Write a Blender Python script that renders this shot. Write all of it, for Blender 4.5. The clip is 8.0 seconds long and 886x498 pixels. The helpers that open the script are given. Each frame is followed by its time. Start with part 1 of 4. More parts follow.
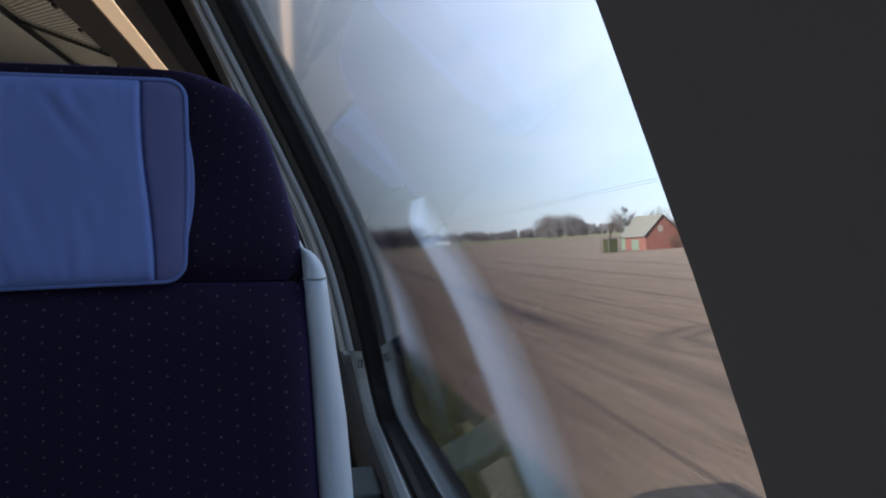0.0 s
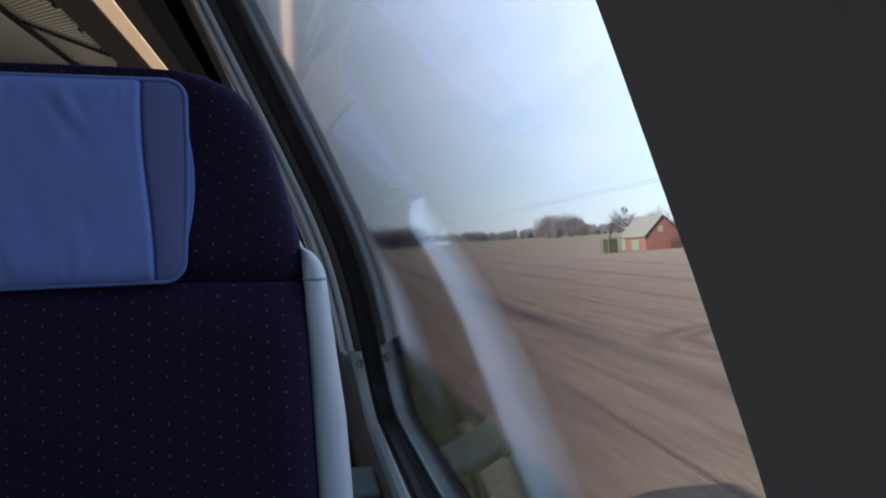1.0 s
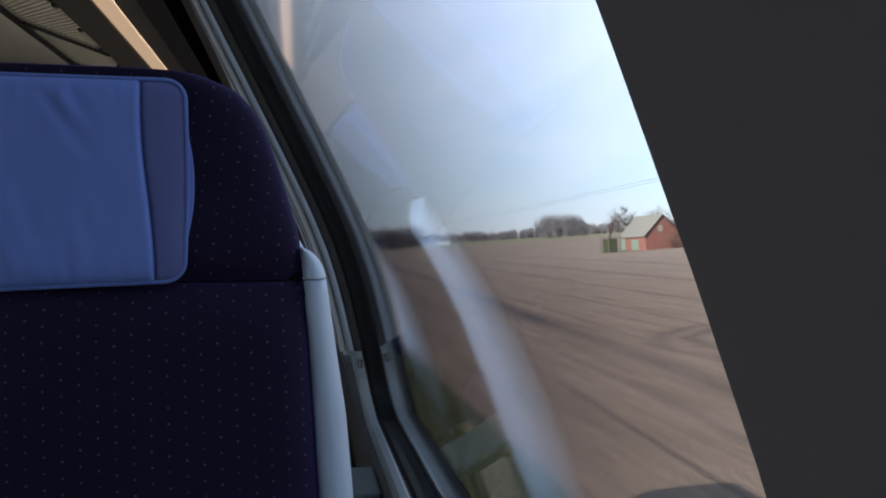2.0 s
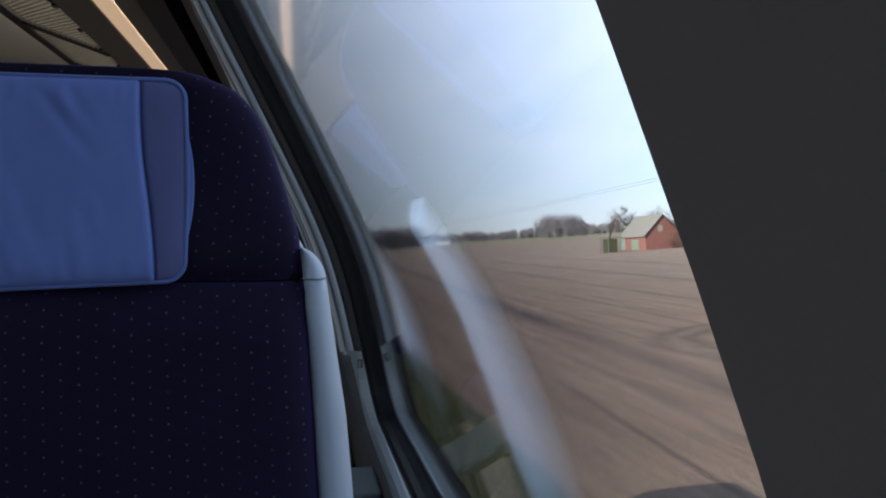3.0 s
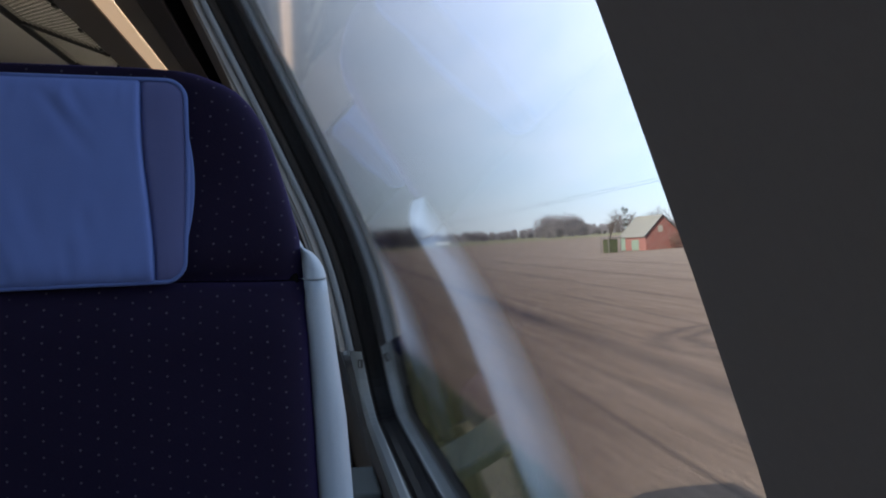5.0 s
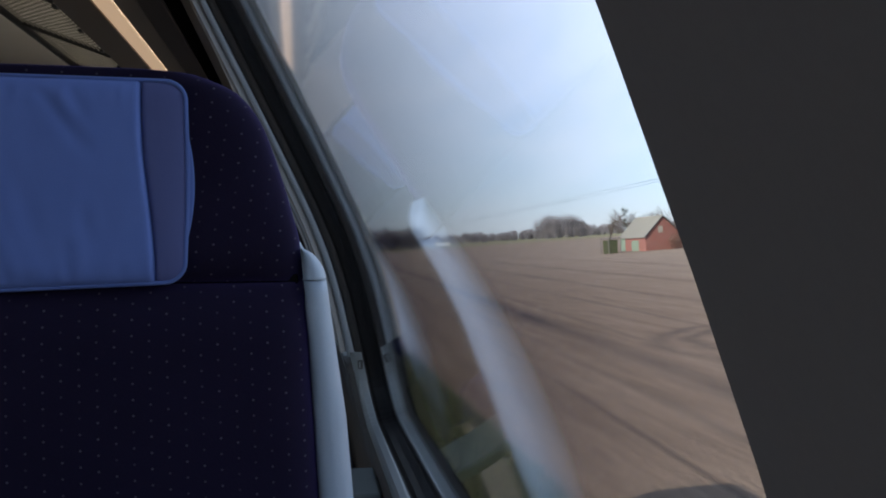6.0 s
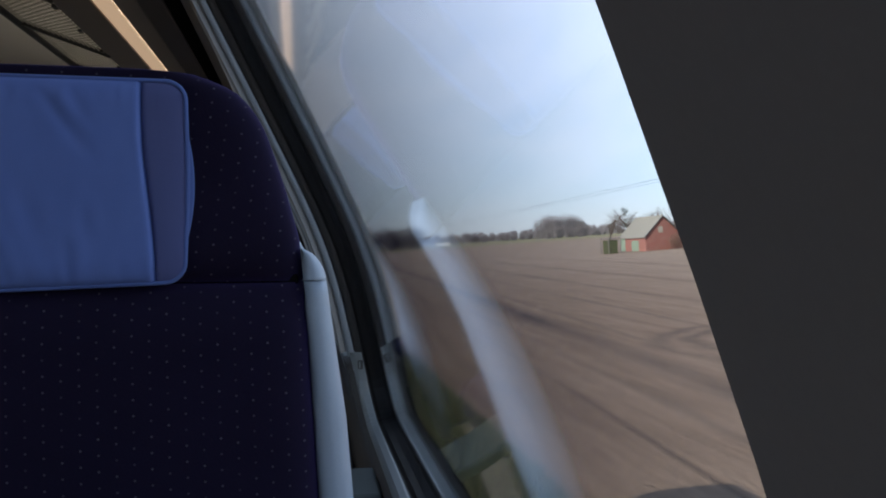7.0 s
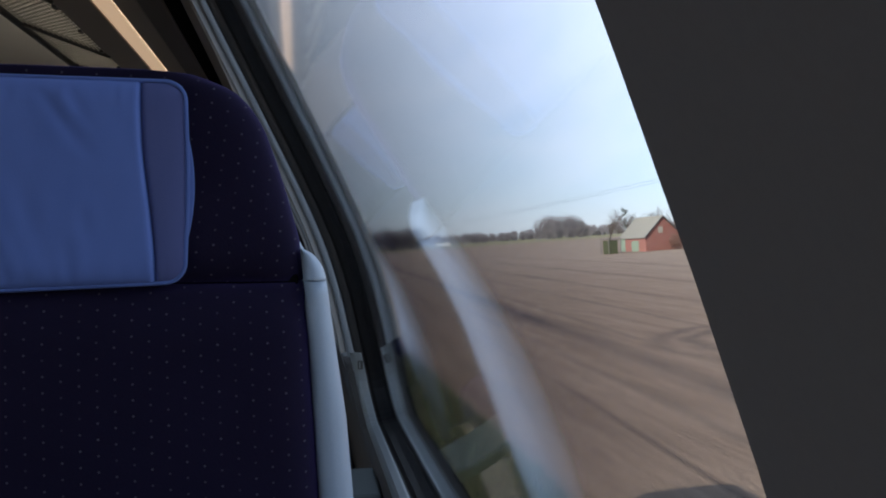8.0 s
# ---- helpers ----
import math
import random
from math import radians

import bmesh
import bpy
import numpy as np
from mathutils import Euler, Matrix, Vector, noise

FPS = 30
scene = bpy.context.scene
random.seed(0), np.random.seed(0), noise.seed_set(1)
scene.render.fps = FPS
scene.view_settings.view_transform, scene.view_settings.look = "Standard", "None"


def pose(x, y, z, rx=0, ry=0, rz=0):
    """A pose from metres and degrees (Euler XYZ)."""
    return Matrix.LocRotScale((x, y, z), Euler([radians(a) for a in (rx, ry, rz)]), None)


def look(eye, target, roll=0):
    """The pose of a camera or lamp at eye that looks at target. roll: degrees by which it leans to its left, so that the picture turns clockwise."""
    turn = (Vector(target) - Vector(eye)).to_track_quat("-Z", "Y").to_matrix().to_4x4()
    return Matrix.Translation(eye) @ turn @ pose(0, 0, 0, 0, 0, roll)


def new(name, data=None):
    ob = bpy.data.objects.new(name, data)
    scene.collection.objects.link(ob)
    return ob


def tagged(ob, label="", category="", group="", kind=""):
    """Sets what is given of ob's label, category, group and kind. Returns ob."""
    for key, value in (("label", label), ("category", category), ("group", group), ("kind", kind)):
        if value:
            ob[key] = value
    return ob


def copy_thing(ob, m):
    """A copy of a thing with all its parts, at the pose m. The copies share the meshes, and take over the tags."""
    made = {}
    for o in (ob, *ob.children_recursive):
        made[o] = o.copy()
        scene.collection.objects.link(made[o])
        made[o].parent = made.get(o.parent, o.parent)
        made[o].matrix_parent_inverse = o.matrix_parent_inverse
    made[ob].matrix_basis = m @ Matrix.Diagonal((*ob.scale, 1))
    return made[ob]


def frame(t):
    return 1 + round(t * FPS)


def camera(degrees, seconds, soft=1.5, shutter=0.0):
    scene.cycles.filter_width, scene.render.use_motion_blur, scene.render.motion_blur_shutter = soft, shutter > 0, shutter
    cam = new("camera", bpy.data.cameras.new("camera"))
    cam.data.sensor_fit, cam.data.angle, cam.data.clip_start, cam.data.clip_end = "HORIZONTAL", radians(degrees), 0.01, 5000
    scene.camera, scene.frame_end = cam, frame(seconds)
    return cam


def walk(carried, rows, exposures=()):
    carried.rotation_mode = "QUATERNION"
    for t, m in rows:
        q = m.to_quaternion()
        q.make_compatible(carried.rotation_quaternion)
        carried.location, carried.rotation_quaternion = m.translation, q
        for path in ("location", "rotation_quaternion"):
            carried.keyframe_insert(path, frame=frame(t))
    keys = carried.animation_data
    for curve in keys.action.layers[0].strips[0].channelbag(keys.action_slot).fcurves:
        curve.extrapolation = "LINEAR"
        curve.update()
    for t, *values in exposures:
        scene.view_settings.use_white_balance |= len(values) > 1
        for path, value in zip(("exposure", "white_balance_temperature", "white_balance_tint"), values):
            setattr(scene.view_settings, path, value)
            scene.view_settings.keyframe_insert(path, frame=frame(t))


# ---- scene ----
cam = camera(60.0, 8.0, soft=1.9)

EYE = 4.6   # the eye's height over the field, on the upper deck of a coach
# the track is canted and climbs a little: coach and eye lean with it
CANT = Matrix.Translation((0, 0, EYE)) @ Euler((radians(1.26), radians(3.5), 0)).to_matrix().to_4x4() @ Matrix.Translation((0, 0, -EYE))
PATH = (
    (0.0, -1.14, 0.0, -10.80), (0.5, -1.14, 0.05, -10.80), (1.0, -1.13, -0.05, -10.80), (1.7, -1.14, 0.0, -10.81),
    (3.0, -1.14, 0.0, -10.81), (3.5, -1.14, 0.0, -10.81), (4.0, -1.09, -0.05, -10.80), (4.5, -1.13, 0.0, -10.80),
    (6.0, -1.07, 0.0, -10.80), (6.5, -1.03, 0.05, -10.81), (7.0, -1.06, 0.0, -10.80), (7.5, -1.03, 0.05, -10.81),
    (8.0, -1.04, 0.0, -10.80),
)
EXPOSURE = ((0.0, 0.75, 6350, 16), (5.0, 0.75, 6350, 16), (6.5, 0.57, 6350, 16), (7.0, 0.60, 6350, 16), (7.5, 0.62, 6350, 16), (8.0, 0.68, 6350, 16))
walk(cam, [(t, CANT @ pose(0, 0, EYE, 90 + p, r, y)) for t, p, r, y in PATH], EXPOSURE)

# ---------------------------------------------------------------- light
SUN_EL = radians(28.5)
SUN_TO = Vector((-0.735, -0.678, 0)).normalized() * math.cos(SUN_EL) + Vector((0, 0, math.sin(SUN_EL)))

world = bpy.data.worlds.new("sky")
scene.world = world
world.use_nodes = True
wn, wl = world.node_tree.nodes, world.node_tree.links
wn.clear()
w_out = wn.new("ShaderNodeOutputWorld")
w_bg = wn.new("ShaderNodeBackground")
w_sky = wn.new("ShaderNodeTexSky")
w_sky.sky_type = 'NISHITA'
w_sky.sun_disc = False
w_sky.sun_elevation = SUN_EL
w_sky.sun_rotation = radians(227)
w_sky.air_density, w_sky.dust_density, w_sky.ozone_density = 1.0, 0.1, 2.5
w_tc = wn.new("ShaderNodeTexCoord")
w_map = wn.new("ShaderNodeMapping")
w_map.inputs["Scale"].default_value = (1.0, 1.2, 2.6)
w_noise = wn.new("ShaderNodeTexNoise")
w_noise.inputs["Scale"].default_value = 1.35
w_noise.inputs["Detail"].default_value = 6
w_noise.inputs["Roughness"].default_value = 0.55
w_noise.inputs["Distortion"].default_value = 0.5
w_ramp = wn.new("ShaderNodeMapRange")
w_ramp.inputs["From Min"].default_value = 0.40
w_ramp.inputs["From Max"].default_value = 0.68
w_ramp.inputs["To Max"].default_value = 1.0
# thin even haze over the blue, then wisps of cloud
w_haze = wn.new("ShaderNodeMix")
w_haze.data_type = 'RGBA'
w_haze.inputs["B"].default_value = (5.9, 7.9, 10.2, 1)
w_mix = wn.new("ShaderNodeMix")
w_mix.data_type = 'RGBA'
w_mix.inputs["B"].default_value = (9.6, 10.4, 11.4, 1)
wl.new(w_tc.outputs["Generated"], w_map.inputs["Vector"])
wl.new(w_map.outputs["Vector"], w_noise.inputs["Vector"])
wl.new(w_noise.outputs["Fac"], w_ramp.inputs["Value"])
# haze and cloud thin out towards the zenith
w_sep = wn.new("ShaderNodeSeparateXYZ")
wl.new(w_tc.outputs["Generated"], w_sep.inputs[0])
w_thin = wn.new("ShaderNodeMapRange")
w_thin.interpolation_type = 'SMOOTHSTEP'
for key, value in (("From Min", 0.30), ("From Max", 0.80), ("To Min", 0.62), ("To Max", 0.12)):
    w_thin.inputs[key].default_value = value
wl.new(w_sep.outputs["Z"], w_thin.inputs["Value"])
w_cloud = wn.new("ShaderNodeMath")
w_cloud.operation = 'MULTIPLY'
wl.new(w_ramp.outputs["Result"], w_cloud.inputs[0])
wl.new(w_thin.outputs["Result"], w_cloud.inputs[1])
wl.new(w_thin.outputs["Result"], w_haze.inputs["Factor"])
wl.new(w_cloud.outputs[0], w_mix.inputs["Factor"])
wl.new(w_sky.outputs["Color"], w_haze.inputs["A"])
wl.new(w_haze.outputs["Result"], w_mix.inputs["A"])
wl.new(w_mix.outputs["Result"], w_bg.inputs["Color"])
w_bg.inputs["Strength"].default_value = 0.14
wl.new(w_bg.outputs["Background"], w_out.inputs["Surface"])

sun = new("sun", bpy.data.lights.new("sun", 'SUN'))
sun.data.energy = 5.0
sun.data.angle = radians(0.5)
sun.data.color = (1.0, 0.93, 0.82)
sun.matrix_world = look((0, 0, 60), Vector((0, 0, 60)) - SUN_TO)


# ---------------------------------------------------------------- materials
class Mat:
    """A node material with short ways to wire it."""

    def __init__(self, name, rough=0.6, metal=0.0, spec=0.5):
        self.m = bpy.data.materials.new(name)
        self.m.use_nodes = True
        self.t = self.m.node_tree
        self.b = self.t.nodes["Principled BSDF"]
        self.b.inputs["Roughness"].default_value = rough
        self.b.inputs["Metallic"].default_value = metal
        self.b.inputs["Specular IOR Level"].default_value = spec

    def n(self, kind, **values):
        node = self.t.nodes.new(kind)
        for key, value in values.items():
            node.inputs[key.replace("_", " ")].default_value = value
        return node

    def l(self, a, b):
        self.t.links.new(a, b)

    def place(self, scale=(1, 1, 1), rot=(0, 0, 0)):
        tc = self.n("ShaderNodeTexCoord")
        mp = self.n("ShaderNodeMapping", Scale=scale, Rotation=rot)
        self.l(tc.outputs["Object"], mp.inputs["Vector"])
        return mp.outputs["Vector"]

    def noise(self, scale, vec=None, detail=4.0, rough=0.55):
        nz = self.n("ShaderNodeTexNoise", Scale=scale, Detail=detail, Roughness=rough)
        self.l(vec if vec is not None else self.place(), nz.inputs["Vector"])
        return nz.outputs["Fac"]

    def ramp(self, fac, stops):
        rp = self.t.nodes.new("ShaderNodeValToRGB")
        el = rp.color_ramp.elements
        while len(el) < len(stops):
            el.new(0.5)
        for e, (p, c) in zip(el, stops):
            e.position, e.color = p, (*c, 1)
        self.l(fac, rp.inputs["Fac"])
        return rp.outputs["Color"]

    def mix(self, fac, a, b, mode='MIX'):
        mx = self.t.nodes.new("ShaderNodeMix")
        mx.data_type, mx.blend_type = 'RGBA', mode
        for sock, v in (("Factor", fac), ("A", a), ("B", b)):
            if isinstance(v, (tuple, float, int)):
                mx.inputs[sock].default_value = (*v, 1) if isinstance(v, tuple) else v
            else:
                self.l(v, mx.inputs[sock])
        return mx.outputs["Result"]

    def math(self, op, a, b=0.0, c=0.0):
        mt = self.t.nodes.new("ShaderNodeMath")
        mt.operation = op
        for i, v in enumerate((a, b, c)):
            if isinstance(v, (float, int)):
                mt.inputs[i].default_value = v
            else:
                self.l(v, mt.inputs[i])
        return mt.outputs[0]

    def color(self, c):
        if isinstance(c, tuple):
            self.b.inputs["Base Color"].default_value = (*c, 1)
        else:
            self.l(c, self.b.inputs["Base Color"])
        return self

    def rough(self, r):
        self.l(r, self.b.inputs["Roughness"])
        return self

    def bump(self, h, strength=0.3, dist=0.01):
        bp = self.n("ShaderNodeBump", Strength=strength, Distance=dist)
        self.l(h, bp.inputs["Height"])
        self.l(bp.outputs["Normal"], self.b.inputs["Normal"])
        return self


def simple(name, c1, c2, scale, rough=0.6, metal=0.0, spec=0.5, bump=0.15, dist=0.002, fine=8.0):
    """Two tones over a broad noise, with a fine one for relief."""
    m = Mat(name, rough, metal, spec)
    big = m.noise(scale)
    small = m.noise(scale * fine, detail=3.0)
    both = m.math('ADD', m.math('MULTIPLY', big, 0.65), m.math('MULTIPLY', small, 0.35))
    m.color(m.ramp(both, [(0.3, c1), (0.7, c2)]))
    m.rough(m.math('ADD', m.math('MULTIPLY', big, 0.2), rough - 0.1))
    m.bump(small, bump, dist)
    return m.m


def fabric_mat(name, slant, step, sheen):
    """Dark blue moquette with a slanted lattice of small pale dots."""
    m = Mat(name, 0.95, 0.0, 0.08)
    sep = m.n("ShaderNodeSeparateXYZ")
    m.l(m.place(), sep.inputs[0])
    u = m.math('DIVIDE', m.math('ADD', sep.outputs["X"], m.math('MULTIPLY', sep.outputs["Z"], slant)), 0.0199)
    col = m.math('FLOOR', u)
    v = m.math('ADD', m.math('DIVIDE', sep.outputs["Z"], 0.0188), m.math('MULTIPLY', col, step))
    du = m.math('SUBTRACT', m.math('FRACT', u), 0.5)
    dv = m.math('SUBTRACT', m.math('FRACT', v), 0.5)
    r2 = m.math('ADD', m.math('MULTIPLY', du, du), m.math('MULTIPLY', dv, dv))
    dot = m.math('LESS_THAN', r2, 0.0058)
    nz = m.noise(420.0, detail=2.0)
    worn = m.noise(9.0)
    base = m.mix(worn, (0.0072, 0.0052, 0.0125), (0.0124, 0.0090, 0.0235))
    base = m.mix(m.math('MULTIPLY', nz, 0.5), base, (0.015, 0.012, 0.030))
    tone = m.noise(60.0, detail=1.0)
    dots = m.mix(tone, (0.034, 0.032, 0.040), (0.092, 0.088, 0.106))
    fade = m.n("ShaderNodeMapRange", From_Min=0.35, From_Max=0.6, To_Min=0.45, To_Max=1.0)
    m.l(m.noise(33.0, detail=1.0), fade.inputs["Value"])
    m.color(m.mix(m.math('MULTIPLY', dot, fade.outputs["Result"]), base, dots))
    m.b.inputs["Sheen Weight"].default_value = sheen
    m.b.inputs["Sheen Roughness"].default_value = 0.42
    m.b.inputs["Sheen Tint"].default_value = (0.24, 0.18, 0.68, 1)
    m.bump(nz, 0.3, 0.0008)
    return m.m


def cloth_mat(name, c1, c2):
    m = Mat(name, 0.85, 0.0, 0.2)
    weave = m.noise(900.0, detail=1.0)
    big = m.noise(11.0, detail=3.0)
    m.color(m.mix(big, c1, c2))
    m.b.inputs["Sheen Weight"].default_value = 0.03
    m.bump(weave, 0.35, 0.0008)
    return m.m


def soil_mat():
    """One sheet: harrowed brown soil, with a grass verge along the line and meadow far off."""
    m = Mat("ground_soil_and_grass", 0.95, 0.0, 0.2)
    sep = m.n("ShaderNodeSeparateXYZ")
    m.l(m.place(), sep.inputs[0])
    x, y = sep.outputs["X"], sep.outputs["Y"]
    along = m.place((1.0, 0.06, 1.0), (0, 0, radians(3)))
    streak = m.noise(1.6, along, 8.0, 0.62)
    furrow = m.noise(7.0, along, 4.0, 0.6)
    broad = m.noise(0.035, m.place((1.0, 0.4, 1.0)), 5.0)
    clod = m.noise(7.0, m.place((1, 0.45, 1)), 6.0, 0.7)
    soil = m.ramp(streak, [(0.28, (0.170, 0.117, 0.082)), (0.5, (0.300, 0.212, 0.150)), (0.75, (0.425, 0.312, 0.225))])
    soil = m.mix(m.math('MULTIPLY', broad, 0.7), soil, (0.335, 0.225, 0.138))
    soil = m.mix(m.math('MULTIPLY', clod, 0.35), soil, (0.15, 0.105, 0.076))
    soil = m.mix(m.ramp(furrow, [(0.50, (0, 0, 0)), (0.72, (0.42, 0.42, 0.42))]), soil, (0.165, 0.116, 0.085))
    # soil mixes to a paler tone between 35 and 130 m ahead
    paler = m.n("ShaderNodeMapRange", From_Min=35.0, From_Max=130.0, To_Max=0.7)
    m.l(y, paler.inputs["Value"])
    soil = m.mix(paler.outputs["Result"], soil, m.mix(streak, (0.34, 0.25, 0.18), (0.50, 0.39, 0.295)))
    # wheel tracks left by a tractor, nearly along the line
    wob = m.math('MULTIPLY', m.math('SUBTRACT', m.noise(0.02, detail=2.0), 0.5), 0.9)
    xw = m.math('ADD', m.math('SUBTRACT', x, m.math('MULTIPLY', m.math('SUBTRACT', y, 19.0), 0.06)), wob)
    lanes = None
    for x0, w, deep in ((7.5, 0.16, 0.8), (9.3, 0.35, 0.5), (11.5, 1.15, 1.15), (13.4, 0.3, 0.5), (17.4, 0.4, 0.6), (22.5, 0.7, 0.7), (30.0, 0.9, 0.6), (41.0, 1.2, 0.5)):
        d = m.math('ABSOLUTE', m.math('SUBTRACT', xw, x0))
        lane = m.math('MULTIPLY', m.math('SUBTRACT', 1.0, m.math('MINIMUM', m.math('DIVIDE', d, w), 1.0)), deep)
        lanes = lane if lanes is None else m.math('MAXIMUM', lanes, lane)
    # where the tractor turned
    patchy = m.noise(0.5, detail=3.0)
    for cx, cy, r0, w in ((19.6, 26.6, 4.6, 0.8), (20.0, 26.8, 3.3, 0.6), (19.8, 26.2, 6.3, 0.8)):
        ex, ey = m.math('SUBTRACT', x, cx), m.math('SUBTRACT', y, cy)
        rad = m.math('SQRT', m.math('ADD', m.math('MULTIPLY', ex, ex), m.math('MULTIPLY', ey, ey)))
        d = m.math('ABSOLUTE', m.math('ADD', m.math('SUBTRACT', rad, r0), m.math('MULTIPLY', m.math('SUBTRACT', patchy, 0.5), 1.6)))
        lanes = m.math('MAXIMUM', lanes, m.math('MULTIPLY', m.math('SUBTRACT', 1.0, m.math('MINIMUM', m.math('DIVIDE', d, w), 1.0)), 0.75))
    patch = m.n("ShaderNodeMapRange", From_Min=0.38, From_Max=0.6)
    m.l(m.noise(0.11, m.place((1, 0.5, 1)), 3.0), patch.inputs["Value"])
    lanes = m.math('MULTIPLY', m.math('MULTIPLY', lanes, m.math('ADD', 0.25, streak)), m.math('ADD', 0.55, m.math('MULTIPLY', patch.outputs["Result"], 0.7)))
    soil = m.mix(m.math('MULTIPLY', lanes, 0.9), soil, (0.085, 0.062, 0.05))
    gn = m.noise(0.9, m.place((1, 0.5, 1)), 6.0, 0.65)
    gf = m.noise(14.0, detail=4.0)
    grass = m.ramp(gn, [(0.3, (0.062, 0.080, 0.034)), (0.5, (0.100, 0.115, 0.052)), (0.72, (0.18, 0.16, 0.100))])
    grass = m.mix(m.math('MULTIPLY', gf, 0.5), grass, (0.028, 0.042, 0.011))
    edge = m.math('ADD', x, m.math('MULTIPLY', m.math('SUBTRACT', gn, 0.5), 1.6))
    is_field = m.n("ShaderNodeMapRange", From_Min=4.0, From_Max=4.4)
    m.l(edge, is_field.inputs["Value"])
    far = m.n("ShaderNodeMapRange", From_Min=560.0, From_Max=600.0)
    m.l(m.math('ADD', y, m.math('MULTIPLY', x, 0.35)), far.inputs["Value"])
    meadow = m.ramp(broad, [(0.3, (0.26, 0.25, 0.12)), (0.7, (0.42, 0.37, 0.22))])
    # unseen land on the left: soil colour, chosen to bounce sun into the coach
    left = m.math('LESS_THAN', x, -5.0)
    col = m.mix(is_field.outputs["Result"], grass, soil)
    col = m.mix(far.outputs["Result"], col, meadow)
    col = m.mix(left, col, soil)
    m.color(col)
    h = m.math('SUBTRACT', m.math('ADD', clod, m.math('MULTIPLY', streak, 1.5)), m.math('MULTIPLY', lanes, 0.7))
    m.bump(h, 0.8, 0.08)
    return m.m


def glass_mats():
    """The pane's inner face mirrors by Fresnel, the outer face lets light through."""
    out = []
    for name, mirror in (("pane_inner_face", True), ("pane_outer_face", False)):
        mt = bpy.data.materials.new(name)
        mt.use_nodes = True
        nt = mt.node_tree
        nt.nodes.clear()
        o = nt.nodes.new("ShaderNodeOutputMaterial")
        tr = nt.nodes.new("ShaderNodeBsdfTransparent")
        tr.inputs["Color"].default_value = (0.945, 0.965, 0.975, 1)
        if mirror:
            gl = nt.nodes.new("ShaderNodeBsdfGlossy")
            gl.inputs["Roughness"].default_value = 0.05
            gl.inputs["Color"].default_value = (0.93, 0.95, 0.98, 1)
            fr = nt.nodes.new("ShaderNodeFresnel")
            fr.inputs["IOR"].default_value = 1.5
            # the panes and their film mirror at seven faces, 7R / (1 + 6R)
            up = nt.nodes.new("ShaderNodeMath")
            up.operation = 'MULTIPLY'
            up.inputs[1].default_value = 7.0
            dn = nt.nodes.new("ShaderNodeMath")
            dn.operation = 'MULTIPLY_ADD'
            dn.inputs[1].default_value, dn.inputs[2].default_value = 6.0, 1.0
            dv = nt.nodes.new("ShaderNodeMath")
            dv.operation = 'DIVIDE'
            nt.links.new(fr.outputs[0], up.inputs[0])
            nt.links.new(fr.outputs[0], dn.inputs[0])
            nt.links.new(up.outputs[0], dv.inputs[0])
            nt.links.new(dn.outputs[0], dv.inputs[1])
            mx = nt.nodes.new("ShaderNodeMixShader")
            nt.links.new(dv.outputs[0], mx.inputs[0])
            nt.links.new(tr.outputs[0], mx.inputs[1])
            nt.links.new(gl.outputs[0], mx.inputs[2])
            nt.links.new(mx.outputs[0], o.inputs["Surface"])
        else:
            nt.links.new(tr.outputs[0], o.inputs["Surface"])
        out.append(mt)
    return out


def glow(name, c, strength):
    m = Mat(name, 0.5)
    m.color((0.8, 0.75, 0.68))
    m.b.inputs["Emission Color"].default_value = (*c, 1)
    m.b.inputs["Emission Strength"].default_value = strength
    return m.m


def leaf_mat(name, c1, c2, c3, crowns=0.0):
    """A tone for each leaf or twig; crowns: how far the tone shifts from crown to crown."""
    m = Mat(name, 0.8, 0.0, 0.25)
    geo = m.n("ShaderNodeNewGeometry")
    col = m.ramp(geo.outputs["Random Per Island"], [(0.0, c1), (0.55, c2), (1.0, c3)])
    if crowns:
        big = m.ramp(m.noise(0.16, detail=3.0, rough=0.7), [(0.36, (1 - crowns,) * 3), (0.64, (1 + crowns,) * 3)])
        col = m.mix(1.0, col, big, 'MULTIPLY')
    m.color(col)
    return m.m


def block_mat(name, c1, c2, mortar, bw, bh):
    m = Mat(name, 0.9)
    br = m.n("ShaderNodeTexBrick", Color1=(*c1, 1), Color2=(*c2, 1), Mortar=(*mortar, 1), Scale=1.0, Mortar_Size=0.012, Brick_Width=bw, Row_Height=bh)
    tc = m.n("ShaderNodeTexCoord")
    sep, com = m.n("ShaderNodeSeparateXYZ"), m.n("ShaderNodeCombineXYZ")
    m.l(tc.outputs["Object"], sep.inputs[0])
    m.l(m.math('ADD', sep.outputs["X"], sep.outputs["Y"]), com.inputs["X"])
    m.l(sep.outputs["Z"], com.inputs["Y"])
    m.l(com.outputs[0], br.inputs["Vector"])
    st = m.noise(0.8, detail=5.0)
    m.color(m.mix(m.math('MULTIPLY', st, 0.5), br.outputs["Color"], tuple(0.5 * v for v in c1)))
    m.bump(br.outputs["Fac"], -0.4, 0.01)
    return m.m


